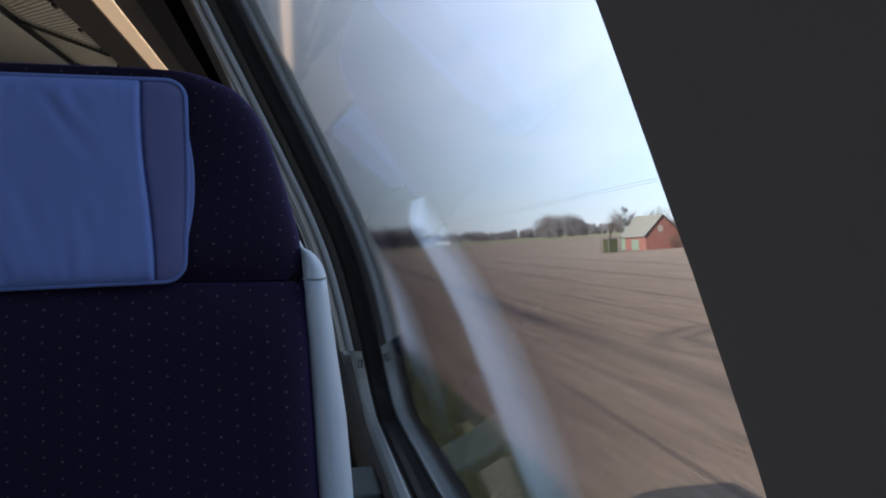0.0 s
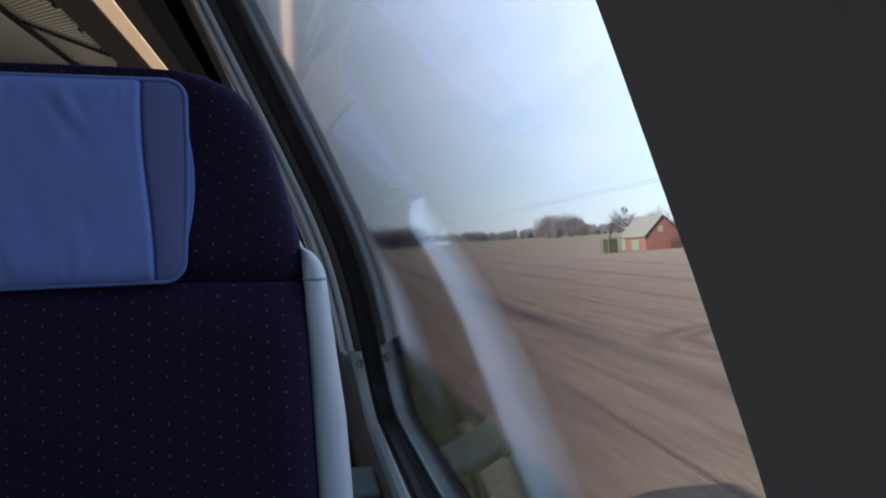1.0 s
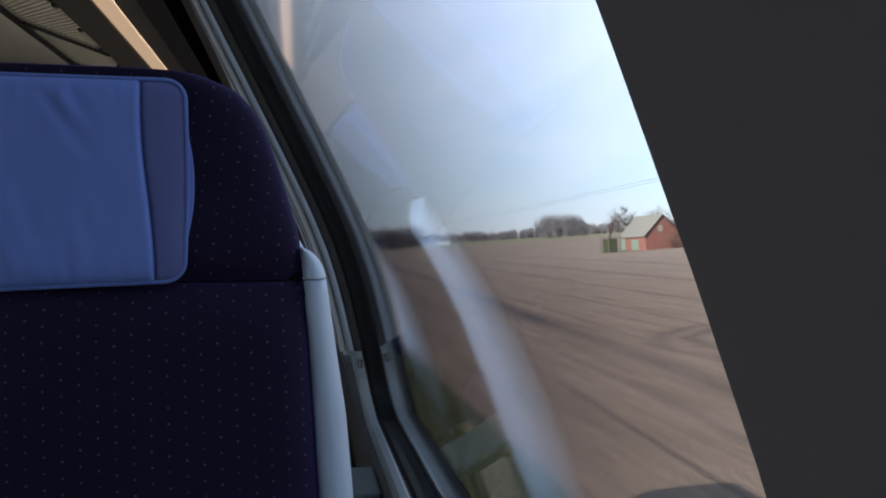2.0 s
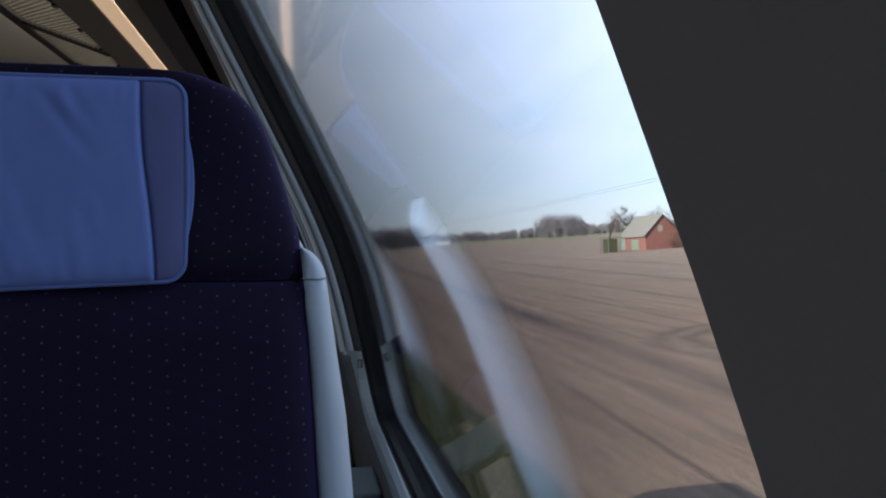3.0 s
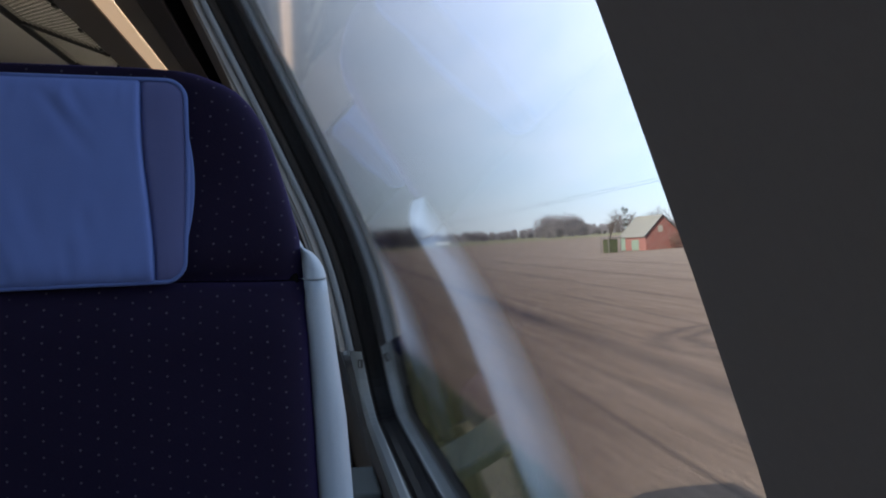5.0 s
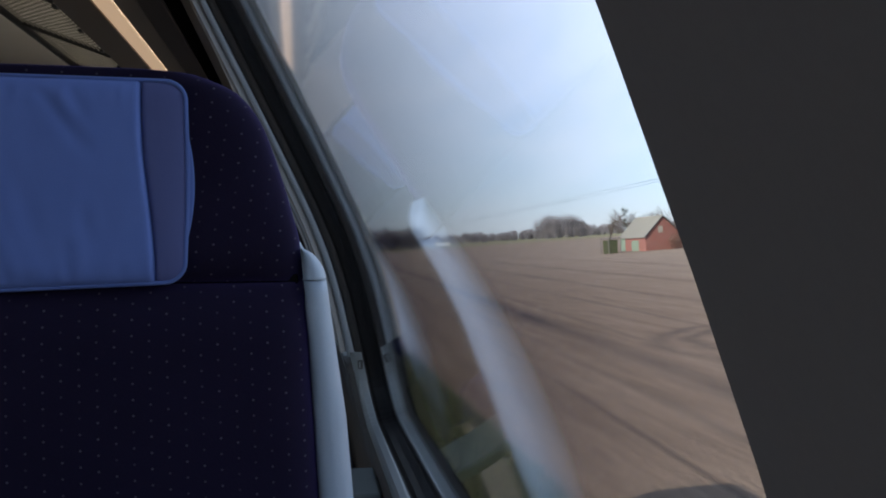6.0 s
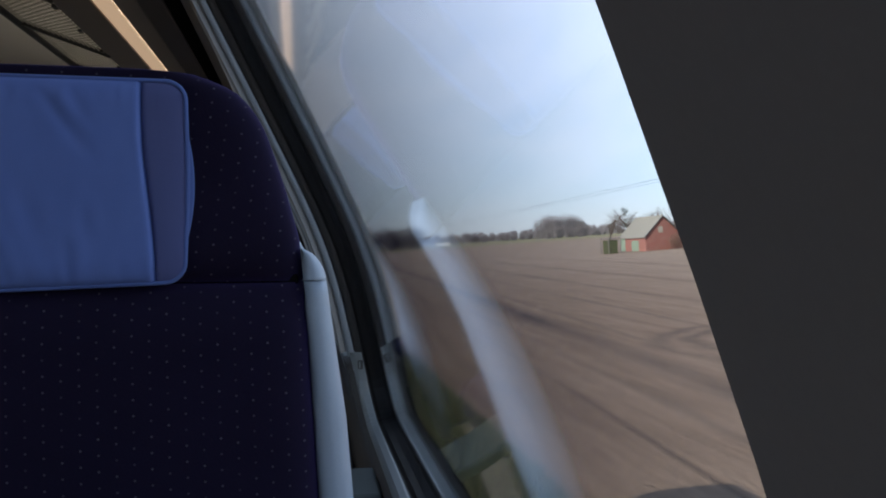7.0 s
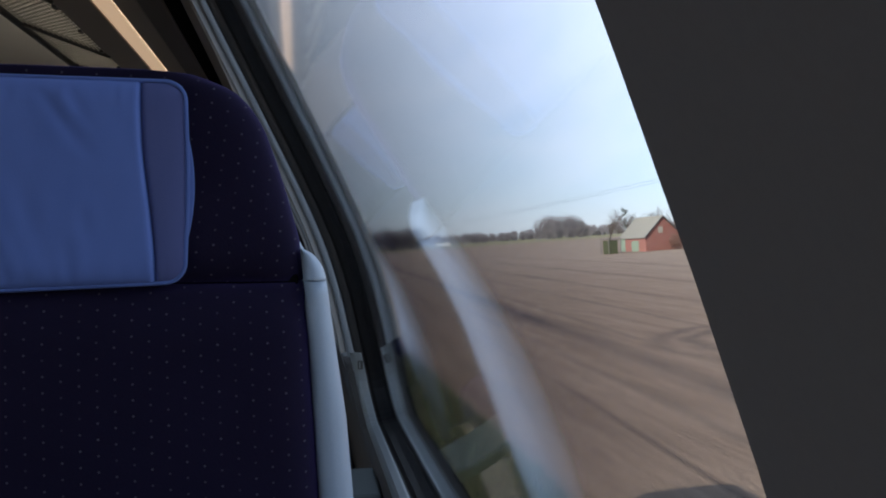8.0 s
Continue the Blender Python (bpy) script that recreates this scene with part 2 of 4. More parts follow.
M_FABRIC = fabric_mat("seat_moquette", 0.04, 0.33, 0.48)
M_FABRIC_HEAD = fabric_mat("headrest_moquette", -0.10, 0.52, 0.26)
M_PAD = cloth_mat("headrest_cloth_blue", (0.102, 0.162, 0.405), (0.122, 0.188, 0.45))
M_PAD_EDGE = cloth_mat("headrest_side_strip", (0.078, 0.095, 0.225), (0.092, 0.110, 0.25))
M_PIPING = cloth_mat("headrest_piping", (0.085, 0.135, 0.34), (0.10, 0.155, 0.375))
M_SHELL = simple("seat_shell_grey_plastic", (0.275, 0.338, 0.405), (0.322, 0.388, 0.455), 6.0, 0.42, bump=0.1, dist=0.0006, fine=60)
M_TRIM = simple("window_trim_grey", (0.180, 0.198, 0.198), (0.218, 0.236, 0.236), 5.0, 0.38, bump=0.08, dist=0.0006, fine=70)
M_CHANNEL = simple("blind_channel_brown", (0.028, 0.025, 0.024), (0.040, 0.036, 0.034), 6.0, 0.6, bump=0.08, dist=0.0006, fine=60)
M_EDGE = simple("rail_bead_grey", (0.190, 0.188, 0.176), (0.230, 0.227, 0.214), 6.0, 0.5, bump=0.08, dist=0.0006, fine=60)
M_BEAD = simple("edge_board_brown_grey", (0.135, 0.125, 0.110), (0.165, 0.153, 0.136), 6.0, 0.5, bump=0.08, dist=0.0006, fine=60)
M_RAIL = simple("blind_rail_grey", (0.225, 0.255, 0.273), (0.272, 0.304, 0.323), 5.0, 0.4, bump=0.08, dist=0.0006, fine=70)
M_SHELF = simple("shelf_blue_grey", (0.056, 0.070, 0.067), (0.075, 0.090, 0.086), 6.0, 0.5, bump=0.08, dist=0.0006, fine=60)
M_WALL = simple("wall_panel_grey", (0.050, 0.046, 0.041), (0.071, 0.066, 0.059), 3.0, 0.6, bump=0.12, dist=0.0008, fine=90)
M_GASKET = simple("gasket_soft_black", (0.003, 0.0028, 0.003), (0.006, 0.0055, 0.0056), 9.0, 0.6, spec=0.2, bump=0.1, dist=0.0006, fine=40)
M_RUBBER = simple("black_rubber", (0.004, 0.004, 0.0045), (0.009, 0.009, 0.0095), 9.0, 0.8, spec=0.0, bump=0.1, dist=0.0006, fine=40)
M_DARK = simple("pillar_dark_grey", (0.116, 0.098, 0.090), (0.130, 0.111, 0.102), 3.0, 0.85, spec=0.2, bump=0.15, dist=0.0006, fine=120)
M_CEIL = simple("ceiling_beige", (0.78, 0.75, 0.66), (0.84, 0.81, 0.72), 1.5, 0.7, bump=0.06, dist=0.001, fine=60)
M_RACK = simple("rack_brown_grey", (0.19, 0.17, 0.14), (0.24, 0.215, 0.18), 4.0, 0.5, bump=0.08, dist=0.0008, fine=60)
M_WIRE = simple("rack_wire_steel", (0.13, 0.13, 0.11), (0.20, 0.195, 0.165), 12.0, 0.4, metal=0.3)
M_CEIL_FILL = glow("upper_diffuser", (1.0, 0.92, 0.78), 5.6)
M_RACKBAR = simple("rack_bar_dark", (0.035, 0.036, 0.032), (0.055, 0.056, 0.05), 8.0, 0.45)
M_STRIP = glow("lamp_diffuser_warm", (1.0, 0.68, 0.39), 0.27)
M_FLOOR = simple("coach_floor", (0.026, 0.026, 0.028), (0.04, 0.04, 0.042), 6.0, 0.8)
M_END = simple("end_wall_dark", (0.024, 0.024, 0.026), (0.036, 0.036, 0.038), 6.0, 0.8)
M_END_FILL = simple("end_fill_pale", (0.36, 0.36, 0.40), (0.43, 0.43, 0.47), 3.0, 0.6)
M_BODY = simple("coach_paint_red", (0.30, 0.02, 0.02), (0.36, 0.03, 0.025), 2.0, 0.35)
M_UNDER = simple("underframe_black", (0.02, 0.02, 0.02), (0.04, 0.038, 0.036), 3.0, 0.7)
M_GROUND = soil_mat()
M_PANE_IN, M_PANE_OUT = glass_mats()
M_CONCRETE = simple("pole_concrete", (0.26, 0.24, 0.205), (0.38, 0.35, 0.30), 1.6, 0.9, bump=0.4, dist=0.004, fine=25)
M_STEEL = simple("galvanised_steel", (0.20, 0.21, 0.215), (0.30, 0.31, 0.31), 5.0, 0.5, metal=0.5)
M_CERAMIC = simple("insulator_brown", (0.03, 0.02, 0.018), (0.06, 0.035, 0.028), 20.0, 0.25)
M_CABLE = simple("cable_dark", (0.02, 0.02, 0.022), (0.035, 0.035, 0.038), 5.0, 0.5)
M_BARK = simple("bark_grey_brown", (0.10, 0.08, 0.06), (0.20, 0.165, 0.125), 3.0, 0.95, bump=0.6, dist=0.02, fine=14)
M_BARK_YEL = simple("bark_lichen_yellow", (0.13, 0.115, 0.05), (0.26, 0.235, 0.10), 3.0, 0.95, bump=0.6, dist=0.02, fine=14)
# bare twigs with aerial haze worked into the colour, paler than near bark
M_TWIG_HAZE = leaf_mat("far_twigs_hazed", (0.235, 0.213, 0.215), (0.31, 0.288, 0.285), (0.38, 0.355, 0.345), 0.3)
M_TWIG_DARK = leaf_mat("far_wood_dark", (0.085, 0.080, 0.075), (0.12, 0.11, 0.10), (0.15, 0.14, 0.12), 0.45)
M_CYPRESS = leaf_mat("cypress_green", (0.018, 0.034, 0.012), (0.035, 0.058, 0.020), (0.065, 0.085, 0.030))
M_SHRUB = leaf_mat("shrub_yellow_green", (0.12, 0.11, 0.03), (0.16, 0.15, 0.05), (0.22, 0.19, 0.08))
M_REDBUSH = leaf_mat("red_brown_leaves", (0.20, 0.055, 0.035), (0.28, 0.09, 0.06), (0.34, 0.14, 0.10))
M_BLADE = leaf_mat("grass_blades", (0.060, 0.086, 0.034), (0.105, 0.128, 0.056), (0.22, 0.19, 0.115))
M_REED = leaf_mat("dry_reed", (0.22, 0.15, 0.08), (0.32, 0.23, 0.13), (0.40, 0.31, 0.19))
M_BRICK = block_mat("red_brick", (0.30, 0.085, 0.055), (0.36, 0.11, 0.07), (0.30, 0.24, 0.2), 0.25, 0.08)
M_SALMON = simple("salmon_render", (0.36, 0.155, 0.118), (0.43, 0.195, 0.150), 0.8, 0.9, bump=0.3, dist=0.01, fine=20)
M_TIN = simple("corrugated_roof_grey", (0.30, 0.278, 0.22), (0.385, 0.36, 0.29), 0.6, 0.7, bump=0.3, dist=0.01, fine=20)
M_TILE = block_mat("brown_roof_tiles", (0.12, 0.075, 0.06), (0.16, 0.10, 0.08), (0.07, 0.05, 0.04), 0.3, 0.34)
M_TILE_RED = block_mat("red_roof_tiles", (0.38, 0.10, 0.05), (0.45, 0.13, 0.07), (0.22, 0.07, 0.04), 0.3, 0.34)
M_GREENW = simple("green_board", (0.25, 0.34, 0.24), (0.33, 0.41, 0.31), 1.2, 0.8, bump=0.3, dist=0.01)
M_DKGREEN = simple("dark_green_tarp", (0.070, 0.080, 0.032), (0.105, 0.115, 0.048), 1.5, 0.8, bump=0.4, dist=0.02)
M_BRUSH = leaf_mat("brown_brushwood", (0.16, 0.09, 0.065), (0.23, 0.14, 0.10), (0.30, 0.20, 0.15))
M_WHITE = simple("white_paint", (0.70, 0.68, 0.62), (0.80, 0.79, 0.74), 2.0, 0.6)
M_BLACKP = simple("black_letter_paint", (0.015, 0.015, 0.016), (0.03, 0.03, 0.03), 4.0, 0.6)
M_WINDOW = simple("far_window_glass", (0.02, 0.025, 0.03), (0.04, 0.045, 0.05), 2.0, 0.1)
M_BLOCK = simple("concrete_slab", (0.36, 0.33, 0.26), (0.48, 0.44, 0.35), 1.0, 0.9, bump=0.4, dist=0.01, fine=20)
M_WATER = simple("ditch_water", (0.012, 0.014, 0.018), (0.02, 0.022, 0.026), 1.0, 0.06, bump=0.05, dist=0.01)


# ---------------------------------------------------------------- mesh helpers
def mesh_of(name, verts, faces, mats, smooth=False, idx=None):
    me = bpy.data.meshes.new(name)
    me.from_pydata([tuple(v) for v in verts], [], [tuple(f) for f in faces])
    for mt in (mats if isinstance(mats, (list, tuple)) else [mats]):
        me.materials.append(mt)
    if idx is not None:
        me.polygons.foreach_set("material_index", idx)
    if smooth:
        me.polygons.foreach_set("use_smooth", [True] * len(me.polygons))
    me.update()
    return me


def part(name, data, mat=None, parent=None, label="", smooth=False):
    """Links a bmesh or a mesh as one object, under a parent where one is given."""
    if isinstance(data, bmesh.types.BMesh):
        me = bpy.data.meshes.new(name)
        bmesh.ops.recalc_face_normals(data, faces=data.faces)
        data.to_mesh(me)
        data.free()
        me.materials.append(mat)
        if smooth:
            me.polygons.foreach_set("use_smooth", [True] * len(me.polygons))
        data = me
    ob = new(name, data)
    if parent:
        ob.parent = parent
    return tagged(ob, label)


def thing(name, label, category, at=(0, 0, 0), rz=0.0, group="", kind=""):
    ob = new(name)
    ob.empty_display_size = 0.1
    ob.matrix_world = pose(*at, 0, 0, rz)
    return tagged(ob, label, category, group, kind)


def box(bm, lo, hi, bevel=0.0, seg=2):
    r = bmesh.ops.create_cube(bm, size=1.0)
    c = [(a + b) / 2 for a, b in zip(lo, hi)]
    s = [max(b - a, 1e-4) for a, b in zip(lo, hi)]
    for v in r["verts"]:
        v.co = Vector((c[0] + v.co.x * s[0], c[1] + v.co.y * s[1], c[2] + v.co.z * s[2]))
    if bevel:
        edges = list({e for v in r["verts"] for e in v.link_edges})
        bmesh.ops.bevel(bm, geom=edges, offset=bevel, segments=seg, affect='EDGES', profile=0.5)


def boxes(*items):
    bm = bmesh.new()
    for it in items:
        box(bm, *it)
    return bm


def tube(verts, faces, a, b, ra, rb, n=5):
    """Adds a tapered tube to plain lists."""
    a, b = Vector(a), Vector(b)
    d = (b - a).normalized()
    u = d.orthogonal().normalized()
    w = d.cross(u)
    k = len(verts)
    for p, r in ((a, ra), (b, rb)):
        for i in range(n):
            an = 2 * math.pi * i / n
            verts.append(p + (u * math.cos(an) + w * math.sin(an)) * r)
    for i in range(n):
        j = (i + 1) % n
        faces.append((k + i, k + j, k + n + j, k + n + i))
    faces.append(tuple(k + n + i for i in range(n)))
    faces.append(tuple(k + n - 1 - i for i in range(n)))


def tubes(name, items, mat, n=8, smooth=True):
    v, f = [], []
    for a, b, ra, rb in items:
        tube(v, f, a, b, ra, rb, n)
    return mesh_of(name, v, f, mat, smooth)


# ---------------------------------------------------------------- ground
def ground_z(x):
    """The land across the line: a low bed, a flat margin, a field that climbs gently."""
    if x < -4.5 or x > 4.2:
        base = 0.0
    elif x > 2.2:
        base = 0.5 * (0.5 + 0.5 * math.cos(math.pi * (x - 2.2) / 2.0))
    else:
        base = 0.5 * min(1.0, (x + 4.5) / 1.6)
    s = min(max((x - 16) / 46, 0.0), 1.0)
    return base + 0.1 * s * s * (3 - 2 * s) + 1.5 * min(max((x - 62) / 190, 0.0), 1.0)


def build_ground():
    xs = [-4000, -900, -300, -100, -40, -12, -4.5, -3.7, -2.9, -1, 1, 2.2] + [2.4 + 0.2 * i for i in range(9)]
    xs += [4.2, 5, 6, 7, 8.5, 10, 12, 14, 16] + [16 + 46 * i / 12 for i in range(1, 13)] + [80, 110, 160, 250, 500, 1200, 4500]
    ys = [-4000, -900, -300] + [-150 + 5 * i for i in range(80)] + [280, 350, 450, 600, 800, 1100, 1600, 2500, 4900]
    v, f = [], []
    nx = len(xs)
    for j, y in enumerate(ys):
        for i, x in enumerate(xs):
            z = ground_z(x)
            if 4.5 < x < 60 and -150 < y < 240:
                z += 0.05 * noise.noise((x * 0.3, y * 0.12, 0))
            # the ditch beside the line, some way back
            if -102 < y < -56:
                d = abs(x - (6.6 + 0.035 * (y + 80)))
                if d < 1.6:
                    z -= 0.55 * (0.5 + 0.5 * math.cos(math.pi * d / 1.6)) * min(1.0, min(y + 102, -56 - y) / 6)
            v.append((x, y, z))
    for j in range(len(ys) - 1):
        for i in range(nx - 1):
            k = j * nx + i
            f.append((k, k + 1, k + nx + 1, k + nx))
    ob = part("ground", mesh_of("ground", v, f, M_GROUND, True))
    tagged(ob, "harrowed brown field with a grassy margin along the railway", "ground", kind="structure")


build_ground()

# ---------------------------------------------------------------- coach shell
# All coach measures are counted from the eye: x across, y ahead, z up.
COACH = -1.25      # the coach's middle line
Y0, Y1 = -4.0, 4.95  # its ends
RACK_Z = 0.60
K = 1.087           # the shell's measures below are drawn small and grown by this from the eye


def wall_x(z):
    """The line of the window glass: upright below, leaning in above the elbow."""
    return 0.105 - 0.2 * z - 0.018 * math.log(1 + math.exp((z + 0.04) / 0.06))


WIN = dict(y0=-0.47, y1=1.62, z0=-0.388, z1=0.64, r=0.10)


def outline(y0, y1, z0, z1, r, off=0.0, n=9):
    """A rounded rectangle in the wall's own sheet, moved outwards by off: (y, z) points."""
    y0, y1, z0, z1, r = y0 - off, y1 + off, z0 - off, z1 + off, r + off
    pts = []
    for cy, cz, a0 in ((y1 - r, z1 - r, 0), (y0 + r, z1 - r, 90), (y0 + r, z0 + r, 180), (y1 - r, z0 + r, 270)):
        for i in range(n):
            a = radians(a0 + 90 * i / (n - 1))
            pts.append((cy + r * math.cos(a), cz + r * math.sin(a)))
    # fill the long straight sides, so that the ring follows the bent wall
    full = []
    for i, p in enumerate(pts):
        q = pts[(i + 1) % len(pts)]
        m = max(1, int(math.hypot(q[0] - p[0], q[1] - p[1]) / 0.04))
        full += [(p[0] + (q[0] - p[0]) * k / m, p[1] + (q[1] - p[1]) * k / m) for k in range(m)]
    return full


def side(sign, y, z, depth):
    """A point at a depth inside the glass line, on the near wall (1) or the far one (-1)."""
    x = wall_x(z) - depth
    x *= K
    return (x if sign > 0 else 2 * COACH - x, y * K, z * K + EYE)


def ring(name, win, section, mat, sign=1, z_from=-9.0, z_to=9.0):
    """A frame swept round a window; section: (outward, depth) corners."""
    base = outline(**win)
    n, m = len(base), len(section)
    v, f = [], []
    for off, depth in section:
        for i, (y, z) in enumerate(base):
            cy = min(max(y, win["y0"] + win["r"]), win["y1"] - win["r"])
            cz = min(max(z, win["z0"] + win["r"]), win["z1"] - win["r"])
            d = math.hypot(y - cy, z - cz)
            v.append(side(sign, y + (y - cy) / d * off, z + (z - cz) / d * off, depth))
    for a in range(m):
        b = (a + 1) % m
        for i in range(n):
            j = (i + 1) % n
            if z_from <= (base[i][1] + base[j][1]) / 2 < z_to:
                f.append((a * n + i, a * n + j, b * n + j, b * n + i))
    return mesh_of(name, v, f, mat, False)


def wall_sheet(name, sign, wins, y_lo, y_hi, z_lo, z_hi, depth_in, depth_out, mat, out_mat):
    """A thick bent wall with rounded openings, made of upright columns."""
    ys = {y_lo, y_hi}
    for w in wins:
        for i in range(13):
            a = 1 - math.cos(math.pi / 2 * i / 12)
            ys |= {w["y0"] + w["r"] * a, w["y1"] - w["r"] * a}
    ys = sorted(ys)
    gaps = []
    for y in ys:
        g = None
        for w in wins:
            if w["y0"] - 1e-6 <= y <= w["y1"] + 1e-6:
                d = max(w["y0"] + w["r"] - y, y - (w["y1"] - w["r"]), 0.0)
                s = w["r"] - math.sqrt(max(w["r"] ** 2 - d * d, 0.0))
                g = (w["z0"] + s, w["z1"] - s)
        gaps.append(g)
    v, f, idx = [], [], []
    n = 14

    def strip(cols):
        base = len(v)
        for y, lo, hi in cols:
            for depth in (depth_in, depth_out):
                for i in range(n + 1):
                    v.append(side(sign, y, lo + (hi - lo) * i / n, depth))
        w2 = 2 * (n + 1)
        for c in range(len(cols) - 1):
            a, b = base + c * w2, base + (c + 1) * w2
            for i in range(n):
                f.append((a + i, b + i, b + i + 1, a + i + 1)), idx.append(0)
                f.append((a + n + 1 + i, a + n + 2 + i, b + n + 2 + i, b + n + 1 + i)), idx.append(1)
            f.append((a, a + n + 1, b + n + 1, b)), idx.append(0)
            f.append((a + n, b + n, b + 2 * n + 1, a + 2 * n + 1)), idx.append(0)
        for a in (base, base + (len(cols) - 1) * w2):
            for i in range(n):
                f.append((a + i, a + i + 1, a + n + 2 + i, a + n + 1 + i)), idx.append(0)

    run = []
    for k, y in enumerate(ys):
        if gaps[k] is None:
            run.append((y, z_lo, z_hi))
            continue
        first = k == 0 or gaps[k - 1] is None
        if first:
            run.append((y, z_lo, z_hi))
            if len(run) > 1:
                strip(run)
            run = []
            low, high = [], []
        low.append((y, z_lo, gaps[k][0]))
        high.append((y, gaps[k][1], z_hi))
        if k + 1 == len(ys) or gaps[k + 1] is None:
            strip(low), strip(high)
            run = [(y, z_lo, z_hi)]
    if len(run) > 1:
        strip(run)
    return mesh_of(name, v, f, [mat, out_mat], True, idx)


def pane(name, win, sign):
    """A slab of glass that fills a rounded opening."""
    cols = []
    m = 30
    for i in range(m + 1):
        t = 0.5 - 0.5 * math.cos(math.pi * i / m)
        y = win["y0"] + (win["y1"] - win["y0"]) * t
        d = max(win["y0"] + win["r"] - y, y - (win["y1"] - win["r"]), 0.0)
        s = win["r"] - math.sqrt(max(win["r"] ** 2 - d * d, 0.0))
        cols.append((y, win["z0"] + s, win["z1"] - s))
    v, f, idx = [], [], []
    n = 40
    for depth in (0.0, -0.05):
        for y, lo, hi in cols:
            v += [side(sign, y, lo + (hi - lo) * i / n, depth) for i in range(n + 1)]
    half = len(v) // 2
    for c in range(m):
        for i in range(n):
            a, b = c * (n + 1) + i, (c + 1) * (n + 1) + i
            quad = (a, a + 1, b + 1, b) if sign > 0 else (a, b, b + 1, a + 1)
            f.append(quad), idx.append(0)
            f.append(tuple(half + q for q in reversed(quad))), idx.append(1)
    me = mesh_of(name, v, f, [M_PANE_IN, M_PANE_OUT], True, idx)
    return me


def shifted(win, d):
    return dict(win, y0=win["y0"] + d, y1=win["y1"] + d)


RIGHT_WINS = [shifted(WIN, 2.3 * k) for k in (-1, 0, 1)]
# unseen far-side windows; the forward head is lowered to keep sun off the floor
LEFT_WINS = [dict(shifted(WIN, 2.3 * k), z1=0.18 if k == 1 else 0.60) for k in (-1, 0, 1)]
Z_LO, Z_HI = -1.15, 0.72


def build_coach():
    ob = part("wall_right", wall_sheet("wall_right", 1, RIGHT_WINS, Y0, Y1, Z_LO, Z_HI, 0.055, -0.066, M_WALL, M_BODY))
    tagged(ob, "curved grey plastic side wall of a railway coach", "wall", kind="structure")
    ob = part("wall_left", wall_sheet("wall_left", -1, LEFT_WINS, Y0, Y1, Z_LO, Z_HI, 0.055, -0.066, M_CEIL, M_BODY))
    tagged(ob, "curved grey plastic side wall across the aisle", "wall", kind="structure")
    for sign, wins in ((1, RIGHT_WINS), (-1, LEFT_WINS)):
        for k, w in enumerate(wins):
            win = thing("window_%d" % (k + 1 + (0 if sign > 0 else len(wins))), "large bent double-glazed coach window with black gasket", "window", kind="structure")
            gl = part("pane", pane("pane", w, sign), parent=win)
            gl.visible_shadow = False
            part("gasket", ring("gasket", w, ((-0.012, 0.0), (-0.012, 0.012), (-0.009, 0.0182), (0.010, 0.0182), (0.010, 0.0)), M_GASKET, sign), parent=win)
            part("spacer", ring("spacer", w, ((-0.012, -0.0008), (-0.012, -0.0645), (0.010, -0.0645), (0.010, -0.0008)), M_RUBBER, sign), parent=win, label="black spacer between the two panes")
            part("trim_frame", ring("trim_frame", w, ((-0.0095, 0.0212), (-0.0112, 0.0225), (-0.0118, 0.026), (-0.0112, 0.036), (-0.007, 0.041), (0.0, 0.0445), (0.014, 0.045), (0.014, 0.0243), (-0.003, 0.0243)), M_TRIM, sign, -9.0, -0.262), parent=win, label="light grey plastic window trim")
            part("rail_channel", ring("rail_channel", w, ((0.004, 0.0186), (-0.0095, 0.0190), (-0.0085, 0.023), (-0.006, 0.028), (-0.002, 0.0335), (0.018, 0.0346), (0.018, 0.0186)), M_CHANNEL, sign, -0.262, 9.0), parent=win, label="dark brown channel of the blind")
            part("trim_channel", ring("trim_channel", w, ((0.004, 0.0185), (-0.0095, 0.0187), (-0.0095, 0.0200), (-0.004, 0.0206), (0.012, 0.0206), (0.012, 0.0185)), M_CHANNEL, sign, -9.0, -0.262), parent=win, label="dark brown lip under the trim")
            part("blind_rail", ring("blind_rail", w, ((0.006, 0.0352), (-0.001, 0.0356), (-0.005, 0.038), (-0.0062, 0.0415), (-0.0058, 0.0455), (-0.004, 0.0490), (0.000, 0.0508), (0.018, 0.0508), (0.018, 0.0352)), M_RAIL, sign, -0.262, 9.0), parent=win, label="rounded grey blind rail")
            part("edge_bead", ring("edge_bead", w, ((0.008, 0.0514), (0.001, 0.0518), (-0.006, 0.0580), (-0.010, 0.0632), (-0.0095, 0.0648), (-0.004, 0.0660), (0.020, 0.0662), (0.020, 0.0514)), M_EDGE, sign, -0.262, 9.0), parent=win, label="thin brown-grey bead")
    xr = K * wall_x(Z_HI)
    xl = 2 * COACH - xr
    # roof shell: an arch over both walls
    v, f = [], []
    n = 20
    for y in (Y0 * K, Y1 * K):
        for lift in (0.0, 0.07):
            for i in range(n + 1):
                a = math.pi * i / n
                x = COACH + (xr + 0.02 - COACH) * math.cos(a)
                v.append((x, y, EYE + K * Z_HI + lift + 0.14 * math.sin(a)))
    w = n + 1
    for i in range(n):
        for a, b in ((0, 2), (1, 3)):
            f.append((a * w + i, a * w + i + 1, b * w + i + 1, b * w + i))
        f.append((i, i + 1, w + i + 1, w + i))
        f.append((2 * w + i, 2 * w + i + 1, 3 * w + i + 1, 3 * w + i))
    ob = part("ceiling", mesh_of("ceiling", v, f, M_CEIL, True))
    tagged(ob, "smooth beige coach ceiling", "ceiling", kind="structure")
